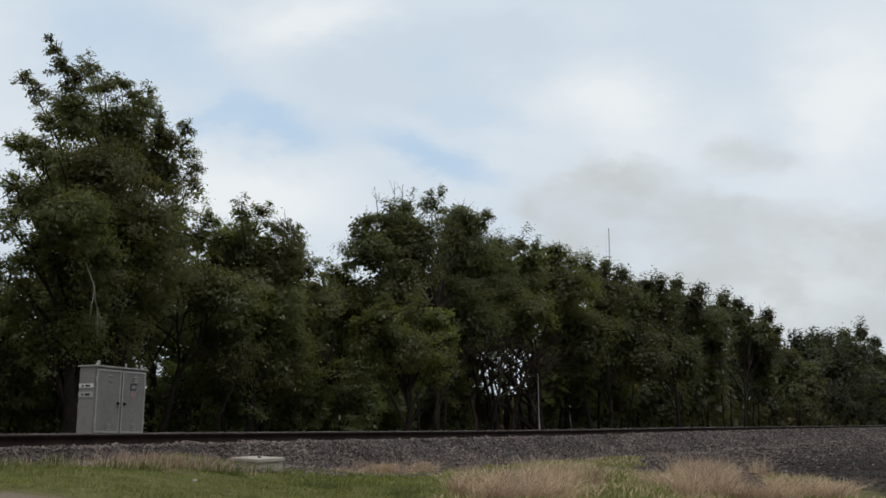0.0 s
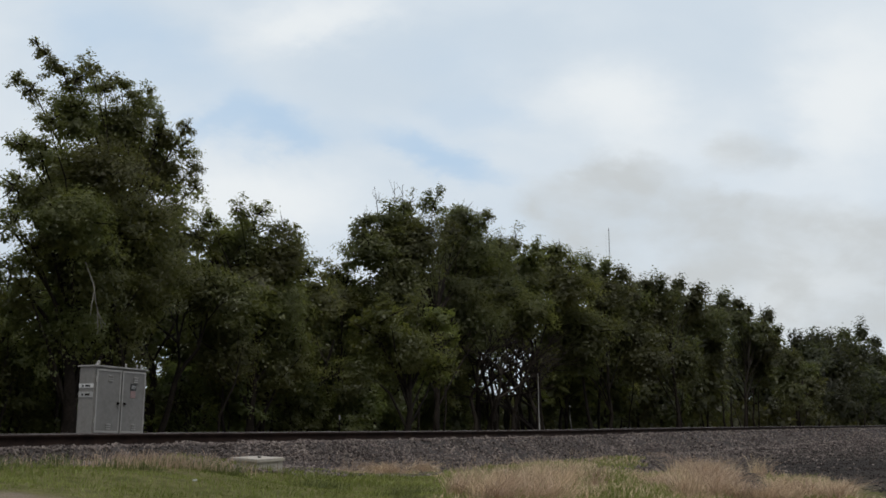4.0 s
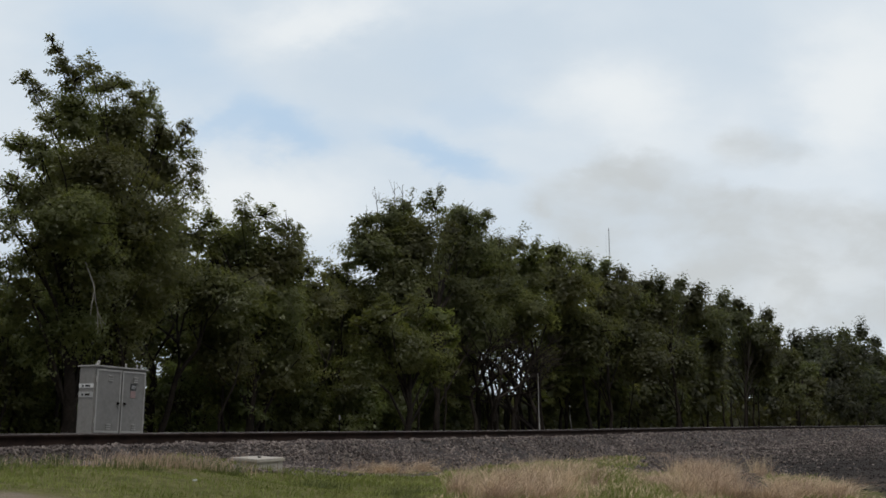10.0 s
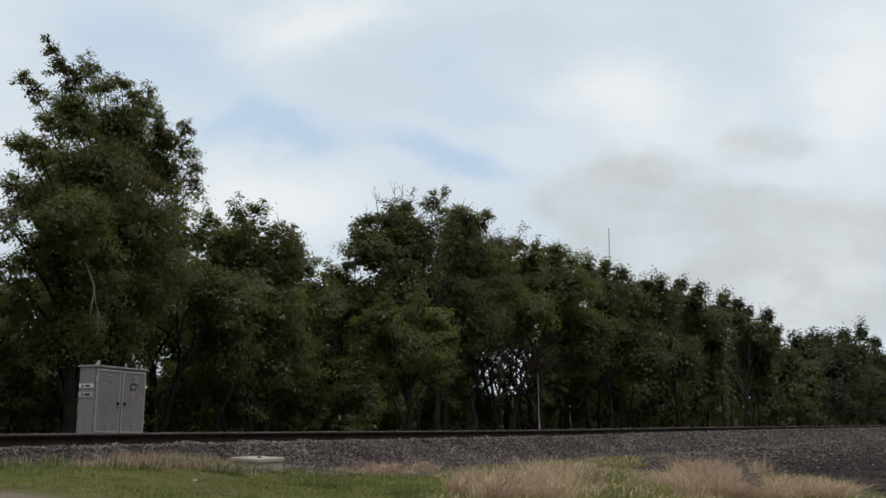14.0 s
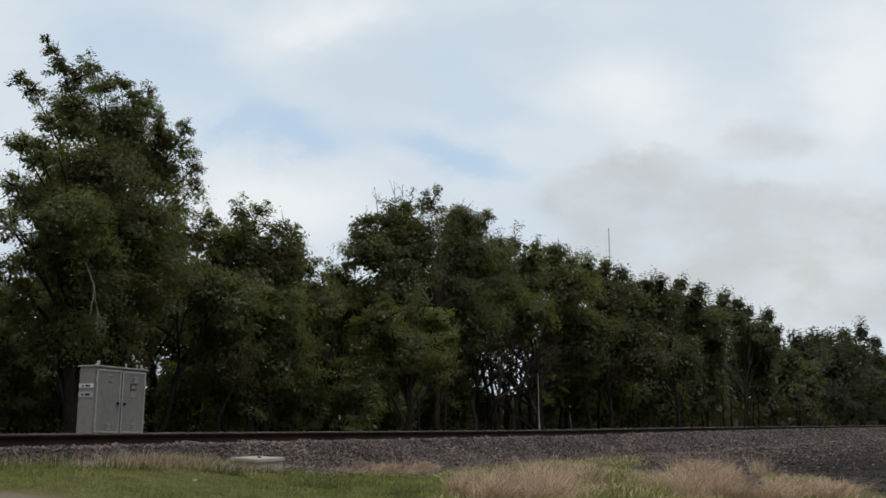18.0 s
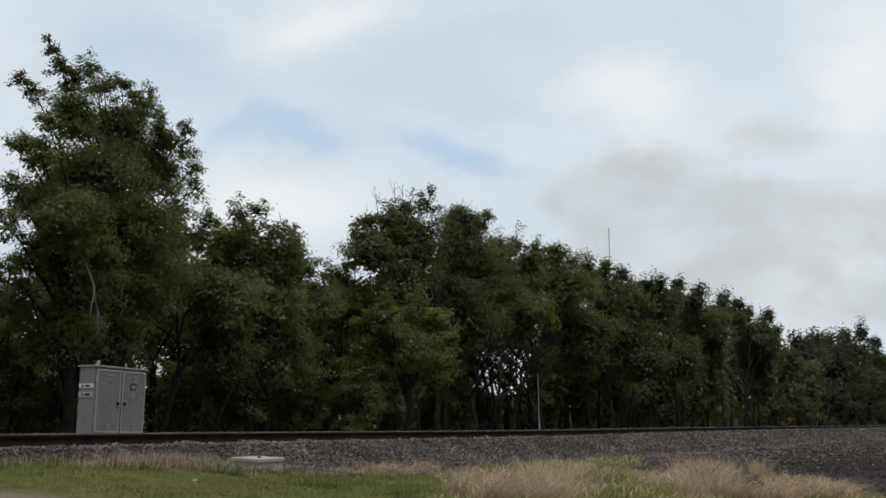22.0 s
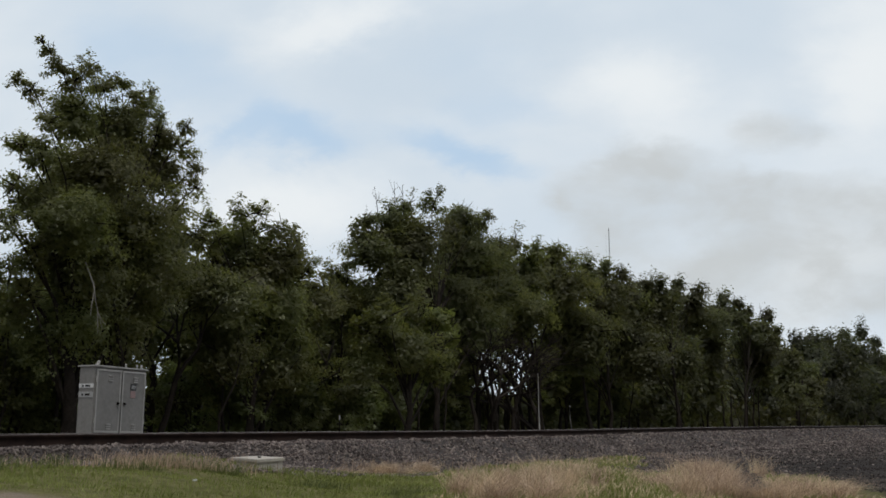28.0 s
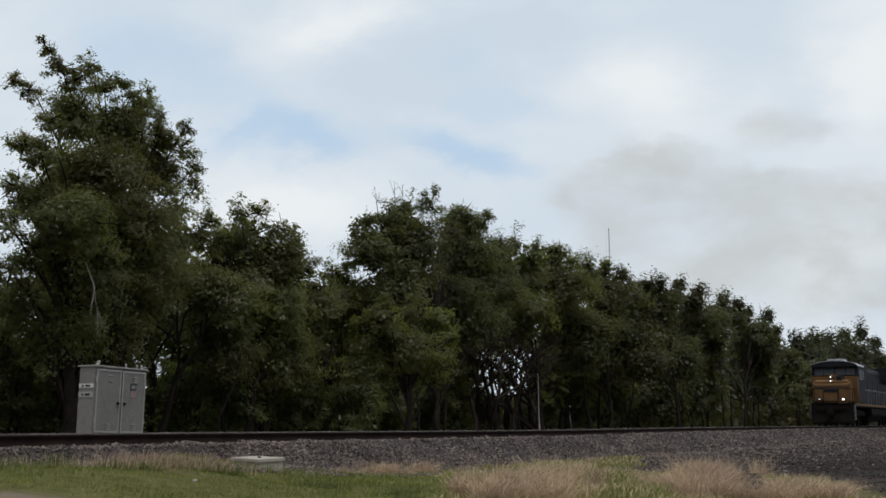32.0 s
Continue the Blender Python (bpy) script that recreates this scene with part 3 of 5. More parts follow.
def tree(base, boughs, waving, leaf, material, label, seed, trunk_r=0.17, group="lineside trees", cover=26.0, thin=0.8, filled=True, airy=0.0):
    """A tapered trunk, a limb to each bough, and boughs of many leaves: (x, y, z, r). waving: boughs that swing in the wind, by their kind of sway.
    Boughs smaller than thin are open, and those smaller than airy leave gaps between them."""
    rng = np.random.default_rng(seed)
    gz = float(ground_z(*base))
    root = thing("tree", (base[0], base[1], gz), label, "tree", group)
    o = np.array((base[0], base[1], gz))
    every = list(boughs) + [c for k in waving for c in waving[k]]
    zs = [c[2] for c in every]
    top = min(max(zs), 0.72 * max(zs) + 0.5)
    cx, cy = np.mean([c[0] for c in every]) - base[0], np.mean([c[1] for c in every]) - base[1]
    spine = []
    for i in range(7):
        t = i / 6
        spine.append(Vector((cx * t * t + rng.normal(0, 0.06) * (i > 0), cy * t * t + rng.normal(0, 0.06) * (i > 0), -0.1 + t * (top - gz))))
    part("trunk", tubes("trunk", [(spine, [trunk_r * (1.35 if i == 0 else 1) * (1 - 0.72 * i / 6) for i in range(7)])], BARK), None, root)
    # inner boughs close the crown between the outer ones that stand near each other
    inner = []
    for i, a in enumerate(boughs):
        for b in boughs[:i]:
            gap, r = math.dist(a[:3], b[:3]), min(a[3], b[3])
            if filled and r > airy and 0.9 * r < gap < 1.55 * (a[3] + b[3]) and rng.random() < 0.75:
                m = [(p + q) / 2 for p, q in zip(a, b)]
                back = rng.uniform(0.3, 0.9)
                inner.append((m[0] + back * rng.uniform(0.5, 1.8), m[1] + back, m[2] - 0.1, 0.85 * min(m[3], 1.3 * r)))
    if filled and leaf > 0.1:  # the plumes of the crest grow out of broader growth below them
        inner += [(c[0] + rng.uniform(-0.3, 0.3), c[1] + 0.3, c[2] - 1.25 * c[3], 1.15 * c[3]) for c in every if c[3] < 0.95 and c[2] > 0.8 * max(zs)]
    for key, group_of in [("", [c]) for c in list(boughs)] + [("inner", [c]) for c in inner] + list(waving.items()):
        c0 = min(group_of, key=lambda c: c[2])
        tip = Vector((c0[0], c0[1], c0[2])) - Vector(o)
        k = max(0, min(5, int(6 * (tip.z - 0.35 * c0[3] - 1.0) / max(top - gz, 0.1) * 0.75)))
        start = spine[k]
        mid = start.lerp(tip, 0.5) + Vector((rng.normal(0, 0.15), rng.normal(0, 0.15), 0.06 * (tip - start).length))
        rr = trunk_r * (1 - 0.72 * k / 6) * 0.4
        part("limb", tubes("limb", [([start, mid, tip], [rr, rr * 0.7, rr * 0.3])], BARK), None, root)
        pivot = tip + Vector((0, 0, -2.0 * c0[3])) if key in waving else tip - (tip - start) * 0.25
        q = leaf_quads(rng, [(*c, 0.62 if c[3] < thin else 1.0) for c in group_of], leaf * 1.75 if key == "inner" else leaf, cover)
        twigs = []
        for c in group_of:
            cc = Vector(c[:3])
            for _ in range(6):
                d = (Vector(rng.normal(0, 1, 3)) + Vector((0, 0, 0.5))).normalized() * c[3]
                a0 = tip.lerp(cc - Vector(o), 0.8)
                e0 = cc - Vector(o) + d * rng.uniform(0.9, 1.2)
                twigs.append(([a0 - pivot, a0.lerp(e0, 0.5) - pivot + Vector(rng.normal(0, 0.08, 3)) * c[3], e0 - pivot], [0.018 + 0.02 * c[3], 0.012 + 0.01 * c[3], 0.004]))
        b = tagged(part("bough", leaf_mesh("bough", q, o + np.array(pivot), material), None, root, at=pivot), kind="stuff")
        tagged(part("twig_spray", tubes("twig_spray", twigs, BARK, 4), None, b), kind="stuff")
        SWAYING.append((b, pivot, key if key in waving else "", rng.uniform(0.5, 1.0)))
    return root


def bare_shoots(root, shoots):
    """Leafless shoots that stand out of a crown: (x, z, length) in the tree's space."""
    rng = random.Random(3)
    for x, z, h in shoots:
        b = Vector((x, 0, z - 0.5))
        lean = Vector((rng.gauss(-0.12, 0.1), 0, 1))
        runs = [([b, b + lean * (h * 0.5) + Vector((0.05, 0, 0)), b + lean * h], [0.02, 0.014, 0.007])]
        for k in range(4):
            a = b + lean * (h * rng.uniform(0.3, 0.75))
            runs.append(([a, a + Vector((rng.gauss(0, 0.16), 0, 0.22)) * h * 0.6, a + Vector((rng.gauss(0, 0.22), 0, 0.42)) * h * 0.7], [0.012, 0.009, 0.005]))
        part("bare_shoot", tubes("bare_shoot", runs, BARK), None, root, "leafless grey shoot")


# ---- the lineside wood ----
def wood():
    tree((23.3, 23.5), [(21.37, 23.3, 10.41, 0.47), (22.64, 23.54, 10.46, 0.55), (21.35, 23.31, 9.29, 0.9), (23.48, 23.66, 9.59, 0.99), (25.1, 23.64, 9.7, 0.69), (25.76, 23.28, 10.07, 0.31), (21.69, 22.51, 7.69, 1.22), (25.34, 24.03, 8.56, 1), (26.28, 23.36, 8.89, 0.35), (21.91, 23.36, 10.93, 0.32), (23.53, 23.79, 10.87, 0.37), (24.91, 23.49, 10.25, 0.27), (26.05, 23.74, 9.53, 0.46), (24.34, 23.49, 10.38, 0.37), (24.19, 23.6, 10.09, 0.44)],
         {'tip': [(20.65, 23.5, 11.07, 0.26), (20.36, 23.5, 11.3, 0.12), (20.99, 23.5, 10.65, 0.4)], 'left_arm': [(20.08, 23.5, 9.81, 0.36), (19.56, 23.5, 9.91, 0.24)], 'right_arm': [(23.79, 23.5, 10.55, 0.4), (24.47, 23.5, 10.93, 0.17)]},
         0.06, LEAF, 'tall broad-crowned green tree standing above the others', 100, 0.2, airy=0.6)
    tree((21.4, 23.0), [(19.98, 22.72, 8.75, 0.4), (19.48, 23.09, 8.09, 0.41), (26.18, 23.18, 8.19, 0.31), (20.11, 23.03, 7.89, 0.71), (19.41, 23.19, 7.02, 0.49), (20.27, 23.22, 6.73, 0.81), (20.42, 22.11, 6.14, 1.23), (24, 23.56, 6.74, 1.4), (25.25, 23.1, 7.32, 0.71), (19.8, 22.8, 5.45, 0.63), (18.93, 22.64, 5.88, 0.47), (19.57, 23.3, 4.87, 0.52), (19.86, 22.97, 4.31, 0.57), (22.17, 23.45, 4.88, 1.32), (24.84, 23.83, 5.19, 1.42), (21.41, 23.41, 3.58, 1.2), (23.8, 23.9, 3.7, 1.15)],
         {},
         0.062, LEAF, 'dense lower crown of a big tree behind the cabinet', 101, 0.2, airy=0.75)
    tree((20.3, 24.5), [(20.47, 24.37, 3.85, 0.74), (19.85, 24.92, 5.01, 0.89), (21.4, 24.42, 3.01, 0.91), (20.63, 25.21, 2.54, 1.05), (21.38, 24.95, 1.8, 0.76), (18.82, 23.94, 3.69, 0.84)],
         {},
         0.066, LEAF, "dark green bushy tree at the wood's end", 102, 0.15, thin=1.0, airy=0.9)
    tree((30.1, 24.0), [(27.59, 23.74, 7.45, 0.43), (27.08, 23.8, 6.87, 0.45), (30.28, 24.81, 7.02, 1.13), (31.47, 23.89, 6.61, 1.09), (33.47, 24.12, 6.56, 0.58), (28.12, 23.56, 4.98, 1.36), (31.54, 24.02, 4.94, 1.48), (27.07, 23.84, 5.43, 0.89), (28.52, 23.71, 3.2, 1.18), (32.14, 24.17, 3.01, 1.29), (34.39, 24.11, 5.4, 0.84), (30.63, 24.37, 7.53, 0.59), (28.44, 24.14, 7, 0.48), (32.88, 24.33, 7.23, 0.49)],
         {'crest': [(29.38, 24, 8.03, 0.49), (30.5, 24, 8.21, 0.43)], 'shoulder': [(31.73, 24, 7.86, 0.56), (32.69, 24, 7.59, 0.33)]},
         0.072, LEAF, 'rounded dark green tree beside the tall one', 103, 0.15)
    tree((38.4, 26.0), [(39.2, 26.35, 6.79, 0.62), (38.12, 26.32, 7.07, 0.42), (39.21, 26.14, 7.56, 0.52), (37.62, 25.55, 6, 0.82), (40.82, 26.55, 6.6, 0.98), (39.59, 26.86, 4.58, 1.19), (37.77, 26.72, 4, 1.15)],
         {},
         0.085, LEAF, 'slim thin-leaved tree in a dip of the wood', 104, 0.15)
    tree((52.6, 26.4), [(50.3, 26.2, 4.0, 0.55), (51.6, 26.6, 4.6, 0.5), (53.2, 26.2, 4.3, 0.6), (54.8, 26.1, 3.8, 0.55), (52.4, 26.5, 3.2, 0.45), (49.6, 26.0, 3.1, 0.45)], {},
         0.11, LEAF, 'thin-leaved young tree in the opening of the wood', 121, 0.08, thin=1.0, airy=2.0, cover=9.0)
    round_top = tree((44.6, 25.0), [(38.68, 25.06, 9.31, 0.56), (40.98, 25.25, 9.99, 0.73), (41.74, 24.79, 10.52, 0.44), (47.94, 25.49, 10.92, 0.94), (49.76, 25.08, 11.06, 0.68), (38.51, 24.66, 8.01, 0.97), (40.96, 23.95, 8.52, 1.49), (48.91, 25.85, 9.34, 1.73), (52.23, 25.67, 10.06, 0.88), (39.47, 24.01, 6.33, 1.44), (47.49, 25.72, 6.95, 1.79), (50.53, 24.8, 7.48, 1.41), (47.69, 24.31, 5.28, 1.2), (38.72, 24.8, 8.4, 0.6), (41.1, 25.31, 9.22, 0.73), (51.35, 25.51, 8.91, 0.87), (42.29, 24.45, 9.32, 0.74), (45.86, 25.14, 9.96, 0.74)],
         {'summit': [(44.27, 25, 10.89, 0.67), (44.8, 25, 11.6, 0.26)]},
         0.092, LEAF_DARK, 'large round-topped dark green tree', 105, 0.15)
    tree((34.5, 20.5), [(32.54, 20.01, 4.64, 0.65), (35.72, 20.76, 4.9, 0.75), (36.65, 20.33, 4.78, 0.63), (32.75, 20.94, 4.12, 0.74), (38.46, 20.83, 4.29, 0.44), (34.5, 20.51, 3.62, 1.16), (32.71, 21.25, 2.96, 0.8), (36.12, 20.27, 3.09, 0.74)],
         {},
         0.074, LEAF_BUSH, "lighter green bushy tree at the wood's edge", 106, 0.15)
    tree((57.5, 25.5), [(55.48, 24.98, 10.45, 0.68), (58.83, 25.09, 10.59, 0.84), (61.7, 25.4, 10.58, 0.67), (56.04, 25.77, 9.02, 1.55), (59, 24.67, 8.64, 1.76), (53.96, 24.51, 6.76, 1.3), (63.9, 26.4, 6.82, 1.89), (52.47, 25.27, 5.94, 0.76), (61.9, 26.5, 6.02, 1.41), (47.2, 25.6, 4.6, 0.7), (48.4, 25.6, 4.95, 0.6), (47.0, 25.6, 3.5, 0.7), (48.5, 25.8, 3.0, 0.5), (47.6, 25.6, 2.4, 0.65), (49.2, 25.5, 4.6, 0.4), (50.4, 25.7, 5.3, 0.5), (52.2, 25.7, 5.5, 0.5), (54.2, 25.6, 5.6, 0.5), (56.0, 25.6, 5.4, 0.55), (57.4, 25.5, 4.6, 0.7), (57.3, 25.6, 3.4, 0.7), (57.7, 25.6, 2.3, 0.6)],
         {'knob': [(54.21, 25.5, 10.69, 0.67)]},
         0.115, LEAF, 'dark green tree in the receding row', 107, 0.15)
    tree((67.9, 25.5), [(64.3, 25.4, 10.49, 0.76), (67.9, 25.6, 11.01, 0.58), (69.2, 25, 10.61, 0.59), (67.2, 25.8, 9.19, 1.72), (72.5, 25.8, 9.35, 1.53), (61.73, 24.44, 6.26, 1.81), (72.3, 25.8, 6.66, 2.08), (62.34, 25.43, 4.67, 1.27), (68.8, 25.7, 7.82, 0.87)],
         {},
         0.135, LEAF_DARK, 'dark green tree in the receding row', 108, 0.15, thin=0.5)
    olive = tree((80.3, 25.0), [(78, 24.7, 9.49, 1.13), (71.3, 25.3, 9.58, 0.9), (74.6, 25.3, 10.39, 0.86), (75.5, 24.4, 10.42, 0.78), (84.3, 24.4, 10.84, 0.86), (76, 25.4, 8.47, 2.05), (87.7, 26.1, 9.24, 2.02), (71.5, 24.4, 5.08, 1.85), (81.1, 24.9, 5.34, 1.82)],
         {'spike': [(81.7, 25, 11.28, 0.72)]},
         0.155, LEAF_SHADED, 'olive-green tree in the receding row, its leaves darkened for shade', 109, 0.15, thin=0.5)
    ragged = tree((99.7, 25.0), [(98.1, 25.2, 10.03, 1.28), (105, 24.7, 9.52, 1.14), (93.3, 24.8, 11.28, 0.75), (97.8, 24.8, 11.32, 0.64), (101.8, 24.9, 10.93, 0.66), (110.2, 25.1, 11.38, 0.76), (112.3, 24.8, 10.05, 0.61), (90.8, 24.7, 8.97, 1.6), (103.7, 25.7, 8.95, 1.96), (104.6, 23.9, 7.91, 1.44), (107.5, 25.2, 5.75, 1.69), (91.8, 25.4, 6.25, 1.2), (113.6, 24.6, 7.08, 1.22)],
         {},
         0.19, LEAF_SHADED, "ragged-topped green tree near the wood's far end", 110, 0.15, thin=0.5)
    tree((107.2, 22.0), [(102.6, 21.5, 6.48, 1.1), (114.1, 22.6, 5.96, 1.32), (112.1, 21.5, 4.51, 1.19), (102.1, 21.3, 3.74, 1.38), (110.9, 21.9, 2.63, 1.28)],
         {},
         0.19, LEAF_DARK, "green bush at the wood's far end", 111, 0.15, thin=0.5)
    tree((169.4, 32.0), [(159.7, 32.4, 12.1, 1.4), (163.7, 31.1, 12.78, 1.42), (177.8, 31.6, 13.54, 1.37), (159.8, 31.6, 9.45, 3.09), (185.5, 32.8, 10.7, 3.55), (171.6, 31.9, 11.67, 2.31), (170.9, 32.9, 4.7, 2.79), (179.4, 31.2, 4.42, 2.56), (188.7, 31.6, 8.32, 2.69), (181.9, 32.4, 6.63, 2.78)],
         {},
         0.32, LEAF_FAR, 'distant rounded green tree by the line', 112, 0.15)
    tree((222.7, 34.0), [(210.3, 34.8, 16.34, 1.41), (225, 33.9, 17.92, 1.71), (236.9, 33.3, 16.94, 1.56), (209, 33.1, 12.81, 3.57), (238.2, 34.1, 12.68, 3.81), (201.8, 33.3, 13.89, 2.12), (217.3, 34.7, 7.14, 3.08), (244.7, 34.8, 6.71, 2.98), (256.3, 33.2, 14.08, 2.64), (279.2, 33.5, 10.01, 5.18), (266, 33.9, 13.4, 3.2), (228.9, 34.7, 3.71, 3.23), (257.3, 34.3, 6.98, 4.32), (210.4, 34.7, 4, 2.99), (246.3, 33.6, 2.75, 3.21), (226.9, 33.1, 9.49, 3.63)],
         {},
         0.42, LEAF_FAR, 'distant pale green tree by the line', 113, 0.15)
    tree((197.9, 42), [(200.6, 42.6, 10.22, 3.52), (206.2, 43, 5.98, 3.59), (185.7, 42, 10.96, 3.28), (174, 41.9, 11.68, 2.93), (165, 42.5, 12.45, 2.47), (179.5, 41.2, 6.26, 3.16), (166.3, 41.4, 6.74, 2.96), (158.9, 41.3, 3.78, 2.36), (150.5, 42.2, 4.78, 2.57), (142.3, 41.6, 5.31, 2.44), (152.2, 41.4, 5.56, 2.28), (158, 42.5, 8.08, 2.85), (224.8, 43.1, 8.53, 3.89), (145.5, 41.5, 11.97, 2.21), (137.7, 42.5, 12.21, 2.12), (142.2, 41.8, 8.17, 2.45)],
         {},
         0.5, LEAF_FAR, 'dark green tree in the depth of the wood', 590, 0.13, 'trees behind')
    for root, shoots in ((round_top, ((-5.7, 8.6, 1.5), (-4.9, 9.3, 1.7), (-3.6, 9.6, 1.9), (-2.9, 9.9, 1.6), (3.4, 10.2, 1.3))), (olive, ((-0.6, 9.6, 2.2), (0.4, 9.4, 1.9))), (ragged, ((-5.0, 10.2, 2.2), (7.6, 9.9, 2.4), (8.6, 9.7, 2.2)))):
        bare_shoots(root, shoots)


def wood_behind():
    """The depth of the wood: crowns on bare stems behind the front row, and bushes at its farther end."""
    rng = random.Random(15)
    # (x, y, underside of the crown, top)
    inner = ((26.4, 30.5, 2.0, 4.4), (27.6, 29.8, 2.0, 10.4), (31.4, 29.4, 4.0, 9.2), (37.7, 30.4, 2.0, 7.9), (42.0, 29.0, 2.0, 7.4), (46.1, 29.2, 2.0, 7.4), (51.3, 29.8, 2.0, 9.4), (61.2, 29.5, 6.6, 9.3), (71.0, 29.8, 2.5, 9.0), (78.0, 29.6, 2.5, 8.8), (87.0, 30.3, 2.0, 8.8), (95.0, 31.0, 1.8, 8.6), (103.2, 31.7, 1.8, 9.8), (113.0, 32.0, 1.8, 8.8))
    outer = ((26.0, 32.1, 1.6, 6.0), (30.4, 31.6, 1.8, 10.0), (37.4, 32.5, 2.0, 8.0), (43.4, 32.4, 1.8, 7.2), (48.6, 32.1, 1.8, 6.4), (55.4, 33.2, 1.8, 9.0), (60.0, 33.9, 2.0, 10.0), (82.0, 34.0, 2.0, 9.6), (90.2, 37.1, 1.6, 9.8), (100.0, 38.0, 2.0, 9.6), (107.6, 37.6, 2.0, 9.4), (119.8, 38.3, 2.0, 9.6), (127.3, 37.0, 2.5, 8.4))
    for x, y, low, high in inner + outer:
        r = 0.66 + 0.0142 * x
        boughs = []
        for k in range(max(1, round((high - low) / (1.3 * r)))):
            z = high - r * (0.9 + 1.25 * k)
            for s in (-1, 1):
                boughs.append((x + s * rng.uniform(0.5, 1.2) * (0.6 + 0.012 * x), y + rng.uniform(-0.7, 0.7), max(z + rng.uniform(-0.3, 0.3), low + 0.7 * r), r))
        # the farther trees take the darkened leaves in place of deep shade
        tree((x, y), boughs, {}, 0.10 + 0.0028 * x, LEAF if x < 80 else LEAF_SHADED, "dark green tree in the depth of the wood", int(500 + x * 3 + y), 0.13, "trees behind", filled=False)
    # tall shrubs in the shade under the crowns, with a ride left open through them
    x = 22.0
    while x < 90:
        y = (27.2 if x < 56 else 29.6) + 0.012 * x + rng.uniform(-0.8, 0.8)
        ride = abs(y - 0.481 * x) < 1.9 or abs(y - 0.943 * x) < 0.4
        r = 0.62 + 0.0085 * x
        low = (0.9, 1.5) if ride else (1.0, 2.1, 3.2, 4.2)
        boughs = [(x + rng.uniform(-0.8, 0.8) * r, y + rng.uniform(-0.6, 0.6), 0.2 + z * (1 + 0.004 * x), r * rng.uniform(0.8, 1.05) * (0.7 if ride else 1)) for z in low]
        # leaf colour stands in for light: paler near, darkened farther along
        tree((x, y), boughs, {}, 0.06 + 0.0022 * x, LEAF_LIFTED if x < 56 else LEAF_SHADED, "shaded dark green understorey shrub", int(1300 + x * 4), 0.06, "understorey shrubs", filled=False)
        x += 1.5 * r * (1 + 0.006 * x)
    # a lower row close to the wood's edge
    x = 17.6
    while x < 43:
        y = 25.1 + rng.uniform(-0.5, 0.5)
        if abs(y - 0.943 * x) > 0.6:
            boughs = [(x + rng.uniform(-0.5, 0.5), y + rng.uniform(-0.4, 0.4), z, rng.uniform(0.65, 0.85)) for z in (0.9, 1.7, 2.4)]
            tree((x, y), boughs, {}, 0.085, LEAF_LIFTED, "low shaded shrub at the wood's edge", int(2300 + x * 4), 0.05, "understorey shrubs", filled=False)
        x += rng.uniform(1.1, 1.7)


def stems():
    """Slim dark trunks that stand in the shade of the wood."""
    rng = random.Random(33)
    for i in range(40):
        x = 21 + 105 * (i / 39) ** 1.35 + rng.uniform(-0.6, 0.6)
        y = rng.uniform(22.5, 29.5) + (2.0 if x > 60 else 0.0)
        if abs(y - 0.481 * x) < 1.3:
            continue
        gz = float(ground_z(x, y))
        h = rng.uniform(3.2, 5.2)
        r = rng.uniform(0.04, 0.11)
        lean = Vector((rng.gauss(0, 0.12), rng.gauss(0, 0.12), 1.0))
        root = thing("sapling", (x, y, gz), "slim dark bare trunk in the shade of the wood", "tree", "shaded stems")
        pts = [lean * (h * f) + Vector((rng.gauss(0, 0.08), rng.gauss(0, 0.08), 0)) * (f > 0) - Vector((0, 0, 0.1)) for f in (0, 0.3, 0.6, 1.0)]
        part("trunk", tubes("trunk", [(pts, [r * 1.2, r, r * 0.8, r * 0.5])], BARK), None, root)
        for k in range(3):
            a = pts[1].lerp(pts[3], rng.uniform(0.2, 0.8))
            e = a + Vector((rng.gauss(0, 0.7), rng.gauss(0, 0.7), rng.uniform(0.5, 1.3)))
            part("branch", tubes("branch", [([a, a.lerp(e, 0.5) + Vector((0, 0, -0.1)), e], [r * 0.45, r * 0.3, r * 0.1])], BARK), None, root)


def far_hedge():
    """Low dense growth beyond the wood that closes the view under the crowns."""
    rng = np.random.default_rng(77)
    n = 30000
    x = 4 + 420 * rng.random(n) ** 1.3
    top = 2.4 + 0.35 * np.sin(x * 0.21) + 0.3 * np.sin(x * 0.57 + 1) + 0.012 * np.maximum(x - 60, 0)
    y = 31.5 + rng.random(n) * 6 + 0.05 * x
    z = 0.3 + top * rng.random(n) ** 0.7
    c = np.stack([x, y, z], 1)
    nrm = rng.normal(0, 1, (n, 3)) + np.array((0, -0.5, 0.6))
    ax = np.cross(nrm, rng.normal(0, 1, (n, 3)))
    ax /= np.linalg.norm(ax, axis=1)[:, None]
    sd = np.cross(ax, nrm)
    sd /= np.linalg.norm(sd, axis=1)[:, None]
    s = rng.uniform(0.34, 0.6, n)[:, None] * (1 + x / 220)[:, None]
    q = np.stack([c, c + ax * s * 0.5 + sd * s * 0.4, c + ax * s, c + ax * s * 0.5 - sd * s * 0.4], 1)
    # darkened leaf colour, so the hedge reads as deep shade under the crowns
    ob = new("far_hedge", leaf_mesh("far_hedge", q, (0, 0, 0), LEAF_SHADED))
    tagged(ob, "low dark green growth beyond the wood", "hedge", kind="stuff")


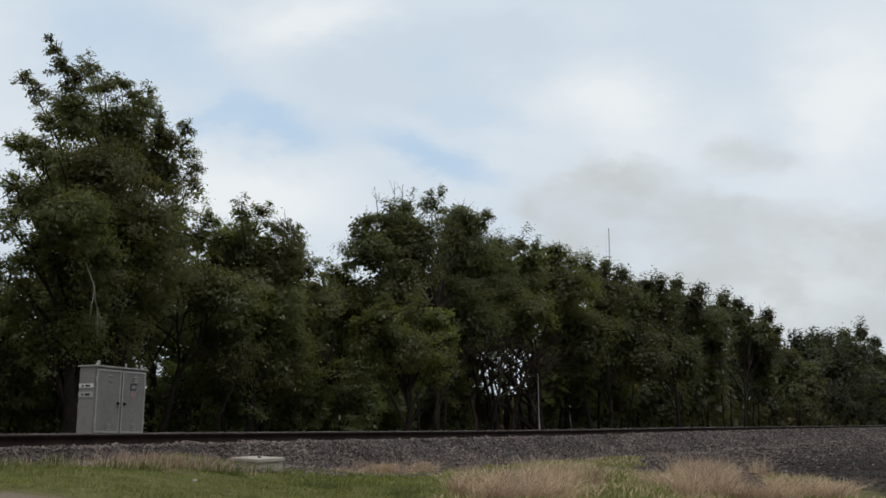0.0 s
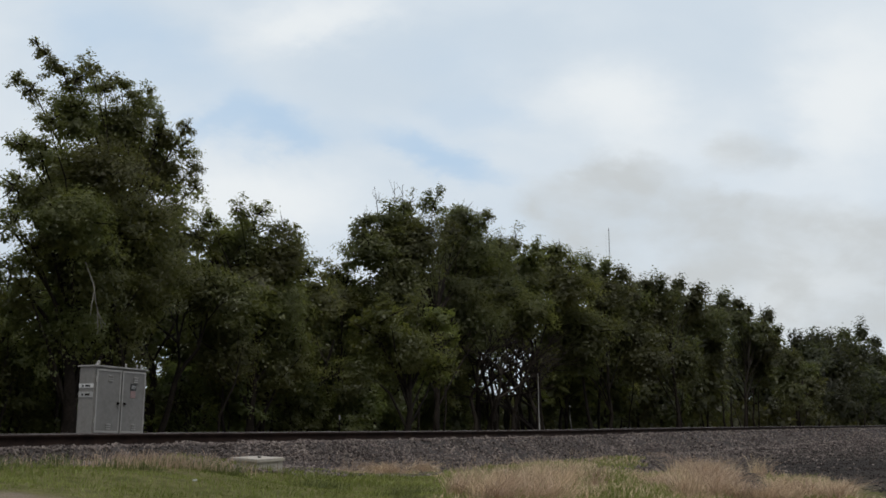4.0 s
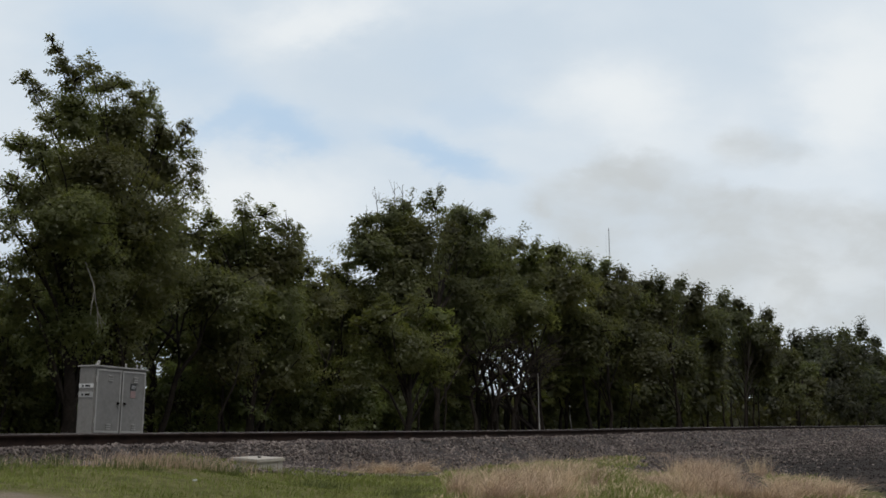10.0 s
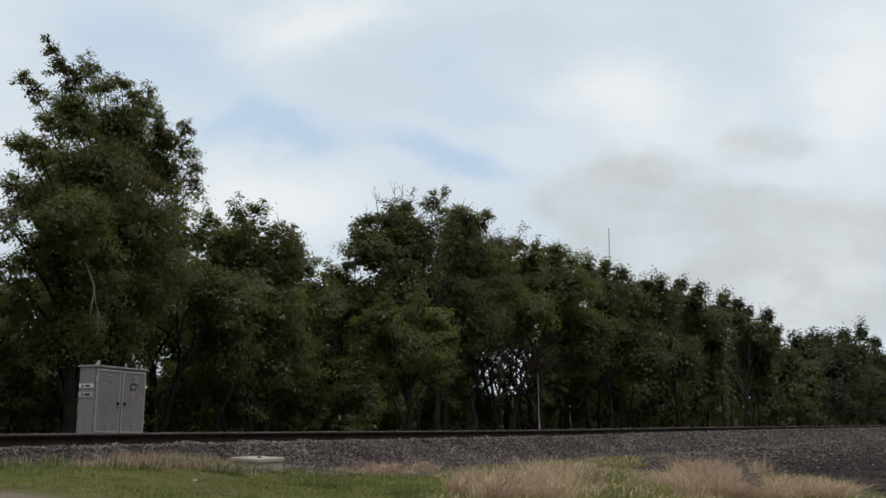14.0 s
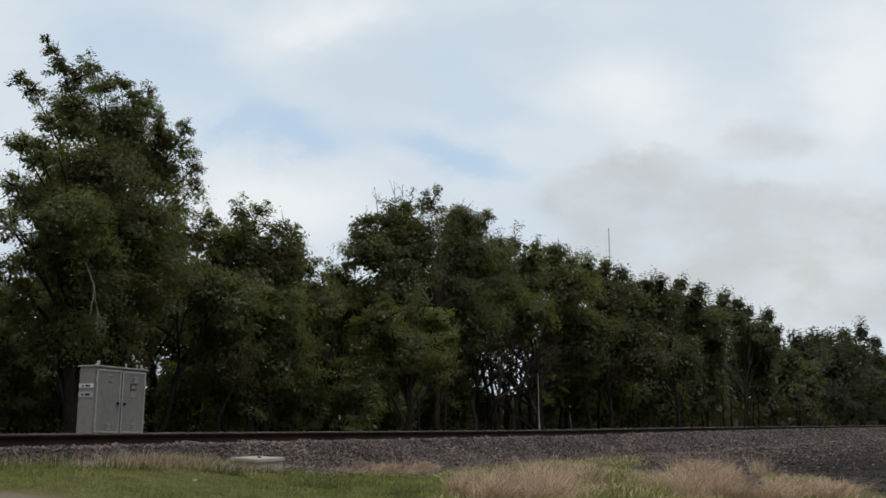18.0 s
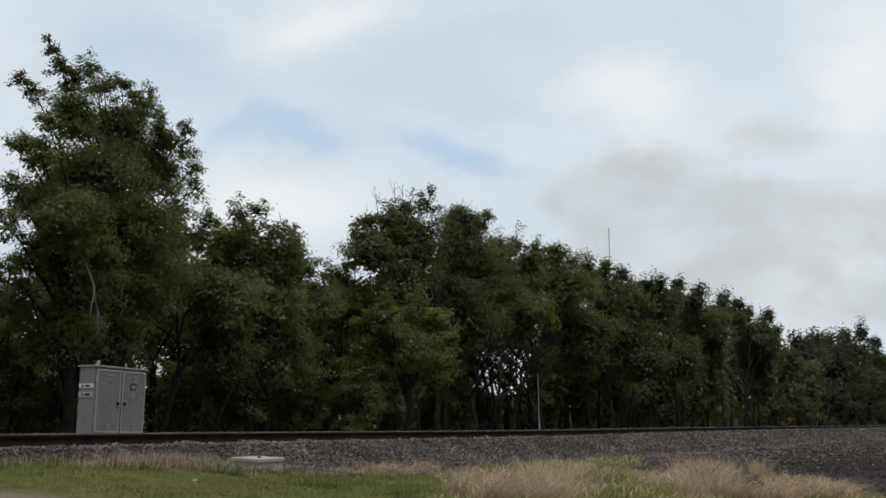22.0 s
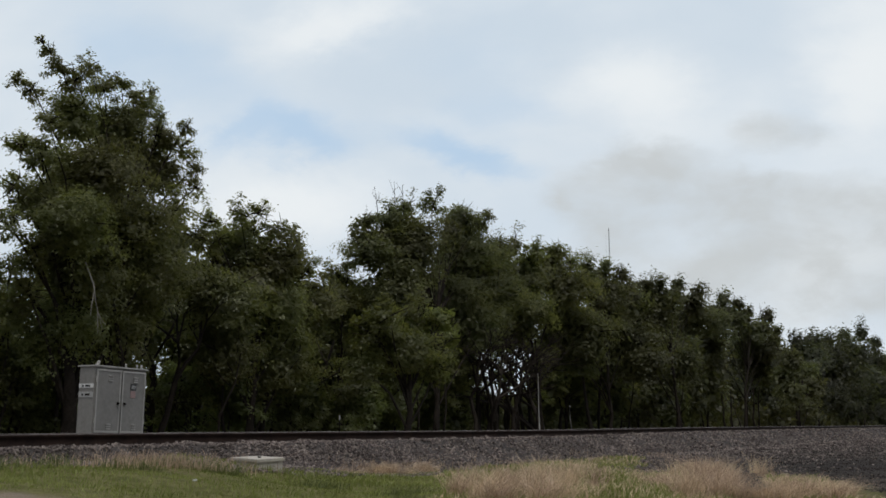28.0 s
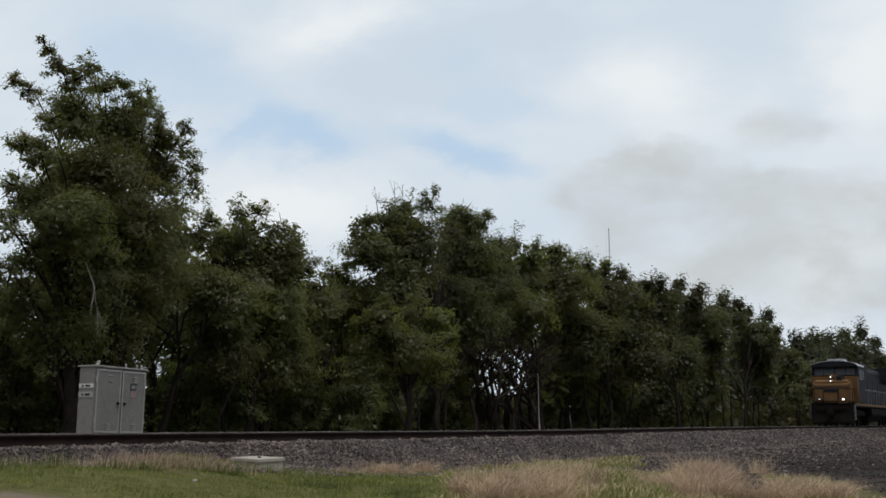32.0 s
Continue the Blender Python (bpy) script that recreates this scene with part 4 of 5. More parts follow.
def bare_trees():
    """Leafless dark understorey trees in the opening of the wood, and a dead bough that hangs down."""
    for x, y, h, seed in ((46.6, 24, 4.8, 1), (51.7, 26, 4.9, 2), (49.8, 24.5, 5.2, 7), (56.3, 27, 5.4, 9), (53.3, 25, 5.0, 12), (56.8, 26, 4.9, 15), (53.7, 24, 4.6, 21), (52.0, 24.6, 4.9, 61), (48.9, 24.3, 4.7, 62), (55.0, 26.4, 5.1, 63), (26.4, 24.6, 4.9, 23), (27.6, 26.2, 4.8, 26), (28.6, 27.0, 5.0, 27), (43.0, 24, 4.4, 31), (49.1, 25, 5.0, 41), (47.3, 23.5, 4.6, 42), (50.6, 24, 5.0, 43), (60.4, 28, 5.6, 44), (59.7, 27, 5.4, 45), (57.4, 29, 5.6, 51), (56.7, 28, 5.4, 52), (61.1, 29.5, 5.8, 53), (60.6, 28.5, 5.6, 54), (63.3, 29, 5.8, 57), (53.6, 27.5, 5.2, 58)):
        rng = random.Random(seed)
        gz = float(ground_z(x, y))
        root = thing("bare_tree", (x, y, gz), "dark leafless understorey tree with crooked branches", "tree", "bare trees")

        def grow(p, d, ln, r, depth, out):
            q = p + d * ln * 0.5 + Vector((rng.gauss(0, 0.05), rng.gauss(0, 0.05), 0)) * ln
            e = p + d * ln + Vector((rng.gauss(0, 0.08), rng.gauss(0, 0.08), 0)) * ln
            out.append((depth, [p, q, e], [r, r * 0.82, r * 0.66]))
            if depth < 5:
                for _ in range(2 if depth < 1 else 3 if depth > 3 else rng.choice((2, 3))):
                    nd = (d + Vector((rng.gauss(0, 0.5), rng.gauss(0, 0.5), rng.gauss(0.05, 0.3)))).normalized()
                    grow(e, nd, ln * rng.uniform(0.55, 0.8), r * 0.6, depth + 1, out)

        out = []
        grow(Vector((0, 0, -0.1)), Vector((rng.gauss(0, 0.12), rng.gauss(0, 0.12), 1)).normalized(), h * 0.42, 0.125, 0, out)
        part("trunk", tubes("trunk", [(a, b) for k, a, b in out if k == 0], BARK), None, root)
        first = [i for i, o in enumerate(out) if o[0] == 1] + [len(out)]
        for i, j in zip(first, first[1:]):
            part("branch", tubes("branch", [(a, b) for k, a, b in out[i:j]], BARK, 4), None, root)
    root = thing("dead_bough", (20.72, 21.6, 4.55), "bleached forked dead bough hanging in the tall tree", "branch")
    part("stem", tubes("stem", [([(-0.03, 0.3, 0.6), (0, 0, 0), (0.1, 0, -0.45), (0.36, 0, -1.1)], [0.02, 0.018, 0.014, 0.006])], PALEWOOD), None, root)
    part("fork", tubes("fork", [([(0.04, 0, -0.15), (-0.03, 0, -0.5), (-0.06, 0, -0.8)], [0.018, 0.014, 0.005]), ([(0.16, 0, -0.55), (0.2, 0, -0.95), (0.22, 0, -1.25)], [0.015, 0.01, 0.004]),
                               ([(0.2, 0, -0.7), (0.4, 0, -0.95), (0.5, 0, -1.0)], [0.01, 0.008, 0.003])], PALEWOOD), None, root)


# ---- things beside the track ----
def cabinet():
    x0, y0, z0 = 17.385, 18.0, 0.83
    L, D, H = 1.57, 0.42, 1.41
    root = thing("signal_cabinet", (x0, y0, z0), "grey aluminium trackside signal cabinet with two closed doors", "cabinet")
    root.rotation_euler = (radians(0.2), radians(1.3), radians(2.0))
    part("body", box((L, D, H), (L / 2, D / 2, H / 2), 0.012), ALU, root)
    part("plinth", box((L + 0.04, D + 0.04, 0.52), (L / 2, D / 2, -0.262), 0.01), CONCRETE, root, "pale concrete plinth")
    roof = side_extruded([(-0.03, H), (L + 0.03, H), (L + 0.03, H + 0.04), (-0.03, H + 0.04)], -0.05, D + 0.05, bevel=0.01)
    part("roof", roof, ALU_TRIM, root, "flat overhanging lid")
    for k, a in enumerate((0.045, 0.815)):
        w = 0.71
        door = part("door", box((w, 0.03, H - 0.08), (a + w / 2, -0.016, H / 2), 0.006), ALU_DOOR, root)
        edge = box((w + 0.02, 0.012, 0.035), (a + w / 2, -0.037, H - 0.06), 0.004)
        box((w + 0.02, 0.012, 0.04), (a + w / 2, -0.037, 0.06), 0.004, edge)
        for sx in (a + 0.010, a + w - 0.010):
            box((0.035, 0.012, H - 0.12), (sx, -0.037, H / 2), 0.004, edge)
        part("door_frame", edge, ALU_TRIM, door, "brighter raised door edge")
        for z in (1.19, 0.17):
            vent = bmesh.new()
            for j in range(3):
                box((0.13, 0.03, 0.022), (a + w * 0.55, -0.042, z + (j - 1) * 0.048), 0.004, vent)
            part("vent", vent, ALU_TRIM, door, "three pressed louvres")
        hx = a + w - 0.07 if k == 0 else a + 0.07
        h = box((0.045, 0.03, 0.06), (hx, -0.05, 0.66), 0.01)
        rod((hx, -0.06, 0.66), (hx, -0.09, 0.66), 0.016, bm=h)
        part("handle", h, UNDER, door, "dark latch handle")
        lock = box((0.032, 0.02, 0.035), (hx, -0.08, 0.622), 0.008)
        part("padlock", lock, SILVER, door)
        for z in (0.3, 1.15):
            hg = a - 0.012 if k == 0 else a + w + 0.012
            part("hinge", rod((hg, -0.035, z - 0.06), (hg, -0.035, z + 0.06), 0.013), ALU_TRIM, door)
    sx = 0.815 + 0.34
    s = part("warning_sign", box((0.175, 0.008, 0.135), (sx, -0.036, 1.03), 0.004), BLACK, root, "small black-framed sign")
    part("sign_face", box((0.12, 0.004, 0.075), (sx, -0.043, 1.03)), PALE_PLATE, s)
    bars = box((0.085, 0.003, 0.014), (sx, -0.047, 1.042))
    box((0.085, 0.003, 0.014), (sx, -0.047, 1.014), 0, bars)
    part("sign_bars", bars, BLACK, s)
    part("notice", box((0.16, 0.006, 0.15), (sx, -0.035, 0.87), 0.003), RED_PRINT, root, "faded pinkish notice")
    for z, mt, lab, dark in ((1.01, WHITE_PLATE, "white number plate", BLACK), (0.825, PALE_PLATE, "faded grey number plate", UNDER)):
        p = part("number_plate", box((0.008, D * 0.96, 0.088 if z > 0.9 else 0.12), (-0.006, D * 0.5, z), 0.003), mt, root, lab)
        b = box((0.003, 0.045, 0.05), (-0.0125, D * 0.72, z))
        for q in range(3):
            box((0.003, 0.035, 0.045), (-0.0125, D * (0.5 - 0.11 * q), z), 0, b)
        part("plate_bars", b, dark, p)
    for x, r, lean in ((0.10, 0.042, 0.05), (0.98, 0.028, 0.0), (1.33, 0.026, 0.0), (1.46, 0.034, 0.01)):
        b = rod((x, 0.05, H + 0.03), (x + lean * 0.5, 0.05, H + 0.08), r * 0.8, r * 0.6)
        bmesh.ops.create_icosphere(b, subdivisions=2, radius=r, matrix=Matrix.Translation((x + lean, 0.05, H + 0.095)) @ Matrix.Diagonal((1, 0.6, 1.2, 1)))
        part("lifting_eye", b, ALU_TRIM, root, "pale lifting eye")


def pull_box():
    root = thing("cable_pit", (14.95, 11.70, 0.29), "pale concrete cable pit with a flat lid half sunk in ballast", "cable pit")
    root.rotation_euler = (radians(2), radians(-1), radians(-7))
    part("pit_body", box((0.58, 0.56, 0.40), (0, 0, -0.04), 0.02), CONCRETE, root)
    lid = part("lid", box((0.63, 0.61, 0.055), (0, 0, 0.187), 0.012), CONCRETE, root, "weathered concrete lid")
    part("lid_bolt", rod((-0.02, -0.05, 0.21), (-0.02, -0.05, 0.235), 0.03), UNDER, lid)


def posts():
    p = thing("marker_pole", (43.55, 19.5, 0.38), "thin pale leaning pole at the wood's edge", "pole")
    part("shaft", tubes("shaft", [([(0.12, 0, -0.1), (0.05, 0, 1.0), (0.0, 0, 2.75)], [0.025, 0.021, 0.014])], BLEACHED), None, p)
    part("collar", rod((0.07, 0, 0.5), (0.06, 0, 0.62), 0.034), BLEACHED, p)
    p = thing("marker_stake", (47.0, 19.5, 0.38), "short pale bent stake beside the track", "stake")
    part("shaft", tubes("shaft", [([(0.16, 0, -0.1), (0.10, 0, 0.5), (-0.04, 0, 0.95), (-0.03, 0, 1.42)], [0.017, 0.016, 0.014, 0.012])], BLEACHED), None, p)
    part("cap", box((0.035, 0.035, 0.06), (-0.03, 0, 1.43), 0.01), PALE_PLATE, p, "pale cap")
    p = thing("marker_peg", (27.36, 18.5, 0.36), "tiny white marker peg in the undergrowth", "stake")
    part("peg", box((0.022, 0.022, 0.9), (0, 0, 0.42), 0.004), UNDER, p)
    part("peg_top", box((0.026, 0.026, 0.14), (0, 0, 0.86), 0.005), PALE_PLATE, p, "white top")
    m = thing("antenna_mast", (262.8, 97.9, 0.0), "thin lattice antenna mast far behind the trees", "mast")
    for a in range(3):
        c, s = 0.10 * math.cos(a * 2.094), 0.10 * math.sin(a * 2.094)
        part("mast_leg", rod((c, s, -0.2), (c, s, 49.2), 0.035, sides=6), MAST, m)
    lat = bmesh.new()
    for k in range(59):
        a, b = k % 3 * 2.094, (k + 1) % 3 * 2.094
        rod((0.10 * math.cos(a), 0.10 * math.sin(a), k * 0.83), (0.10 * math.cos(b), 0.10 * math.sin(b), k * 0.83 + 0.8), 0.025, sides=4, bm=lat)
    part("lattice", lat, MAST, m)
    part("whip", rod((-0.5, 0.6, 40.0), (-0.5, 0.6, 47.6), 0.014, sides=6), MAST, m)
    part("whip_bracket", rod((0, 0, 42.0), (-0.5, 0.6, 42.0), 0.03, sides=6), MAST, m)


def locomotive():
    """Wide-nosed six-axle diesel, its nose at x = 0, running towards -x; z = 0 at the rail heads."""
    root = thing("locomotive", (80.6, TRACK_Y, RAIL_Z), "dark blue diesel locomotive with a yellow nose, headlights lit", "locomotive")
    W = 1.55
    part("underframe", box((21.2, 2.9, 0.28), (11.4, 0, 1.42), 0.03), UNDER, root)
    pilot = side_extruded([(0.15, 0.16), (0.55, 0.12), (0.95, 0.5), (0.95, 1.45), (0.3, 1.45), (0.3, 0.8)], -1.36, 1.36, bevel=0.09)
    part("pilot_plow", pilot, UNDER, root, "grimy black snow plough")
    c = box((0.75, 0.30, 0.34), (0.0, 0, 0.90), 0.05)
    box((0.22, 0.46, 0.40), (-0.35, 0.05, 0.90), 0.06, c)
    part("coupler", c, UNDER, root, "rusty knuckle coupler")
    for s in (-1, 1):
        st = bmesh.new()
        for k in range(4):
            box((0.30, 0.55, 0.03), (0.75 + 0.03 * k, s * 1.20, 0.45 + 0.3 * k), 0, st)
        for dx in (0.58, 0.95):
            rod((dx, s * 1.46, 0.4), (dx, s * 1.46, 1.5), 0.025, bm=st)
        part("step", st, SILVER, root)
    nose = side_extruded([(0.55, 1.56), (0.55, 2.95), (0.85, 3.12), (2.3, 3.22), (2.3, 1.56)], -1.22, 1.22, bevel=0.14)
    part("nose", nose, YELLOW, root, "weathered yellow nose")
    front = side_extruded([(2.0, 1.56), (1.78, 2.6), (1.75, 3.42), (2.2, 3.42), (2.2, 1.56)], -W, W, bevel=0.06)
    part("cab_front", front, YELLOW, root, "yellow cab front below the windscreens")
    cab = side_extruded([(2.15, 1.56), (2.15, 3.30), (2.05, 3.42), (2.25, 4.15), (5.0, 4.15), (5.0, 1.56)], -W, W, bevel=0.05)
    part("cab", cab, NAVY, root)
    arc = [(W * math.sin(a), 4.12 + 0.40 * math.cos(a)) for a in np.linspace(-1.5708, 1.5708, 15)]
    part("cab_roof", extruded(arc, 1.98, 5.1, bevel=0.02), GREYROOF, root, "light grey cab roof")
    visor = [(1.015 * y, z - 0.045) for y, z in arc]
    part("roof_visor", extruded(visor, 1.90, 2.02), NAVY, root, "dark visor over the windscreens")
    dome = box((1.5, 1.1, 0.22), (3.3, 0, 4.56), 0.08)
    part("roof_unit", dome, GREYROOF, root, "light grey roof cooling unit")
    for s in (-1, 1):
        for k, (w, cy) in enumerate(((0.68, 0.38), (0.58, 1.05))):
            part("windscreen", box((0.03, w, 0.56), (2.10, s * cy, 3.76), 0.02, turn=pose(0, 0, 0, 0, 15, 0)), GLASS, root, "dark cab window")
        sw = part("side_window", box((1.1, 0.03, 0.62), (3.2, s * (W + 0.004), 3.55), 0.01), GLASS, root)
        part("window_frame", box((1.2, 0.02, 0.05), (3.2, s * (W + 0.012), 3.22), 0.01), SILVER, sw)
        part("second_window", box((0.6, 0.03, 0.62), (4.25, s * (W + 0.004), 3.55), 0.01), GLASS, root)
    for z in (3.06, 3.32):
        h = part("headlight", rod((0.62, 0.03, z), (0.86, 0.03, z), 0.11, sides=14), BLACK, root)
        part("headlight_glass", rod((0.60, 0.03, z), (0.63, 0.03, z), 0.038, sides=14), LAMP, h, "lit warm white lamp")
    part("headlight_box", box((1.2, 0.36, 0.66), (1.5, 0.03, 3.18), 0.05), YELLOW, root)
    for cy in (-0.48,):
        nb = part("number_board", box((0.9, 0.36, 0.32), (1.30, cy, 3.26), 0.03), BLACK, root, "black number board")
        part("number_bars", box((0.01, 0.22, 0.09), (0.845, cy, 3.26)), PALE_PLATE if cy > 0 else UNDER, nb)
    for s in (-1, 1):
        d = part("ditch_light", rod((0.40, s * 0.78, 1.80), (0.62, s * 0.78, 1.80), 0.15, sides=14), BLACK, root)
        part("ditch_glass", rod((0.385, s * 0.78, 1.80), (0.405, s * 0.78, 1.80), 0.065 if s < 0 else 0.04, sides=14), LAMP if s < 0 else LAMP_WEAK, d, "lit warm white lamp" if s < 0 else "dimly lit lamp")
    band = box((0.03, 2.3, 0.07), (0.535, 0, 2.62), 0.01)
    part("nose_band", band, BLACK, root)
    badge = box((0.025, 0.95, 0.22), (0.53, 0.03, 2.40), 0.01)
    part("nose_badge", badge, NAVY, root, "dark blue nose emblem")
    part("nose_door", box((0.03, 0.62, 1.05), (0.53, -0.72, 2.05), 0.02), YELLOW, root)
    part("mu_hoses", box((0.12, 1.9, 0.22), (0.26, 0, 1.15), 0.04), UNDER, root)
    for s in (-1, 1):
        rail = bmesh.new()
        rod((0.22, s * 0.5, 1.5), (0.22, s * 0.5, 2.5), 0.025, bm=rail)
        rod((0.22, s * 1.4, 1.5), (0.22, s * 1.4, 2.5), 0.025, bm=rail)
        rod((0.22, s * 0.5, 2.5), (0.22, s * 1.4, 2.5), 0.025, bm=rail)
        part("front_handrail", rail, UNDER, root)
    hood = extruded([(-0.95, 1.56), (0.95, 1.56), (0.95, 4.0), (0.75, 4.35), (-0.75, 4.35), (-0.95, 4.0)], 5.05, 21.2, bevel=0.03)
    part("long_hood", hood, NAVY, root)
    part("dynamic_brake_box", box((3.0, 2.5, 1.1), (6.7, 0, 3.95), 0.08), NAVY, root)
    rad = extruded([(-0.98, 3.3), (-1.55, 3.75), (-1.55, 4.55), (1.55, 4.55), (1.55, 3.75), (0.98, 3.3)], 17.0, 21.1, bevel=0.03)
    part("radiator", rad, NAVY, root, "overhanging radiator wings")
    for s in (-1, 1):
        for k in range(9):
            part("hood_door", box((1.15, 0.03, 1.75), (8.0 + k * 1.25, s * 0.962, 2.6), 0.015), NAVY, root)
        part("radiator_grille", box((3.2, 0.03, 0.55), (19.0, s * 1.562, 4.12), 0.01), UNDER, root)
        part("side_sill", box((20.0, 0.05, 0.16), (11.4, s * 1.47, 1.46), 0.01), YELLOW, root, "yellow sill stripe")
        hr = bmesh.new()
        for k in range(13):
            rod((5.3 + k * 1.32, s * 1.46, 1.5), (5.3 + k * 1.32, s * 1.46, 2.55), 0.022, sides=6, bm=hr)
        rod((5.3, s * 1.46, 2.55), (21.1, s * 1.46, 2.55), 0.022, sides=6, bm=hr)
        part("handrail", hr, SILVER, root)
    tank = extruded([(-1.4, 1.28), (1.4, 1.28), (1.45, 0.8), (0.9, 0.3), (-0.9, 0.3), (-1.45, 0.8)], 8.2, 14.6, bevel=0.05)
    part("fuel_tank", tank, UNDER, root)
    for s in (-1, 1):
        part("horn", rod((4.4, s * 0.35, 4.62), (3.9, s * 0.35, 4.64), 0.04, 0.10), SILVER, root)
    wheels = []
    for tx in (4.0, 18.6):
        truck = part("bogie", box((4.7, 2.3, 0.30), (tx, 0, 0.92), 0.06), UNDER, root)
        for s in (-1, 1):
            f = side_extruded([(tx - 2.6, 0.72), (tx + 2.6, 0.72), (tx + 2.6, 0.95), (tx + 1.2, 1.12), (tx - 1.2, 1.12), (tx - 2.6, 0.95)], s * 1.05, s * 1.2, bevel=0.03)
            part("side_frame", f, UNDER, truck)
        for k in (-1.98, 0.0, 1.98):
            w = bmesh.new()
            for s in (-1, 1):
                rod((0, s * 0.70, 0), (0, s * 0.83, 0), 0.53, sides=24, bm=w)
                rod((0, s * 0.66, 0), (0, s * 0.70, 0), 0.56, sides=24, bm=w)
                rod((0, s * 0.84, 0), (0, s * 0.87, 0), 0.16, sides=12, bm=w)
                for q in range(4):
                    a = q * 1.571
                    box((0.08, 0.02, 0.16), (0.32 * math.cos(a), s * 0.835, 0.32 * math.sin(a)), 0, w, None)
            rod((0, -0.7, 0), (0, 0.7, 0), 0.10, bm=w)
            wheels.append(part("wheelset", w, UNDER, root, at=(tx + k, 0, 0.53)))
    return root, wheels


# ---- grasses ----
def blades(rng, x, y, z, h, w, lean):
    """Curved grass blades of two segments; x, y, z: roots; lean: how far the tips bend, with a drift."""
    n = len(x)
    a = rng.uniform(0, 6.28, n)
    dx, dy = np.cos(a) * w, np.sin(a) * w
    lx = rng.normal(0.25, 0.6, n) * lean * h * math.sin(TURN) + rng.normal(0, 0.5, n) * lean * h
    ly = -rng.normal(0.25, 0.6, n) * lean * h * math.cos(TURN) + rng.normal(0, 0.5, n) * lean * h
    r0, r1 = np.stack([x - dx, y - dy, z], 1), np.stack([x + dx, y + dy, z], 1)
    m = np.stack([x + lx * 0.35, y + ly * 0.35, z + h * 0.6], 1)
    off = np.stack([dx, dy, np.zeros(n)], 1) * 0.8
    tip = np.stack([x + lx, y + ly, z + h * rng.uniform(0.85, 1.0, n)], 1)
    v = np.stack([r0, r1, m + off, m - off, tip + off * 0.3, tip - off * 0.3], 1)
    b = (np.arange(n) * 6)[:, None]
    f = np.concatenate([b + np.array([[0, 1, 2, 3]]), b + np.array([[3, 2, 4, 5]])], 0)
    return v.reshape(-1, 3), f


def field_noise(x, y, k=1.0):
    return np.sin(x * 1.3 * k + 2 * np.sin(y * 0.9 * k)) * 0.5 + np.sin(y * 1.7 * k + 1.3 * np.sin(x * 1.1 * k + 2)) * 0.5


def green_grass():
    rng = np.random.default_rng(21)
    n = 150000
    x, y = rng.uniform(4.5, 36, n), rng.uniform(1.5, 12.9, n)
    edge = 0.366 * x - y - 3.9
    toe = 12.35 - 0.9 * smooth01((x - 14) / 8) + 0.5 * field_noise(x, y, 1.4)
    path = np.hypot(x - 6.55, y - 7.85)
    keep = (edge < -0.4 + 0.5 * field_noise(x, y)) & (y < toe) & (path > 0.8 + 0.4 * field_noise(x, y, 2)) & (rng.random(n) < 0.55 + 0.45 * field_noise(x, y, 0.8) + 0.25)
    keep &= ~((x > 21 + 2 * field_noise(x, y, 1.2)) & (y < 0.352 * x + 0.3 * field_noise(x, y, 2))) & ~((x > 15) & (np.abs(y - 0.286 * x + 0.7) < 0.4 + 0.15 * field_noise(x, y, 2)))
    far = (x > 20) & (rng.random(n) < 0.35)
    keep &= ~far
    x, y = x[keep], y[keep]
    h = 0.05 * rng.uniform(0.5, 1.6, len(x)) * (1 + 0.5 * field_noise(x, y, 0.7)) + 0.09 * rng.random(len(x)) * (0.4833 * x - 0.8755 * y > 0)
    # the grass turns dry in patches farther along
    dry = (rng.random(len(x)) < 0.38 + 0.35 * field_noise(x, y, 1.9)) & (y < 0.55 * x + 0.4 * field_noise(x, y, 1.1))
    for name, own, mat, label in (("green_grass", ~dry, GRASS_GREEN, "short uneven green grass on the verge"), ("withered_grass", dry, GRASS_DRY, "short withered grass among the green")):
        v, f = blades(rng, x[own], y[own], ground_z(x[own], y[own]) - 0.01, h[own], 0.0036 + 0.00028 * np.maximum(x[own], 8), 0.6)
        tagged(new(name, poly_mesh(name, v, f, mat)), label, "grass", kind="stuff")
    # thin dry stalks along the foot of the bank, thickest in one stand
    n = 3200
    x = rng.uniform(7, 34, n)
    y = 12.0 - 0.8 * smooth01((x - 14) / 8) + rng.normal(0, 0.5, n)
    h = rng.uniform(0.06, 0.22, n)
    keep = (y < 12.35) & (field_noise(x * 1.3, y, 0.9) > 0.0) & (0.366 * x - y - 3.9 < 0.2)
    k = 1100
    x, y, h = np.append(x[keep], rng.normal(11.8, 0.9, k)), np.append(y[keep], rng.normal(10.9, 0.25, k)), np.append(h[keep], rng.uniform(0.07, 0.25, k))
    v, f = blades(rng, x, y, np.maximum(ground_z(x, y), bed_z(y)) - 0.01, h, 0.0034, 0.35)
    ob = new("dry_stalks", poly_mesh("dry_stalks", v, f, GRASS_DRY))
    tagged(ob, "thin bleached grass stalks along the foot of the ballast", "grass", kind="stuff")


TUFTS = []


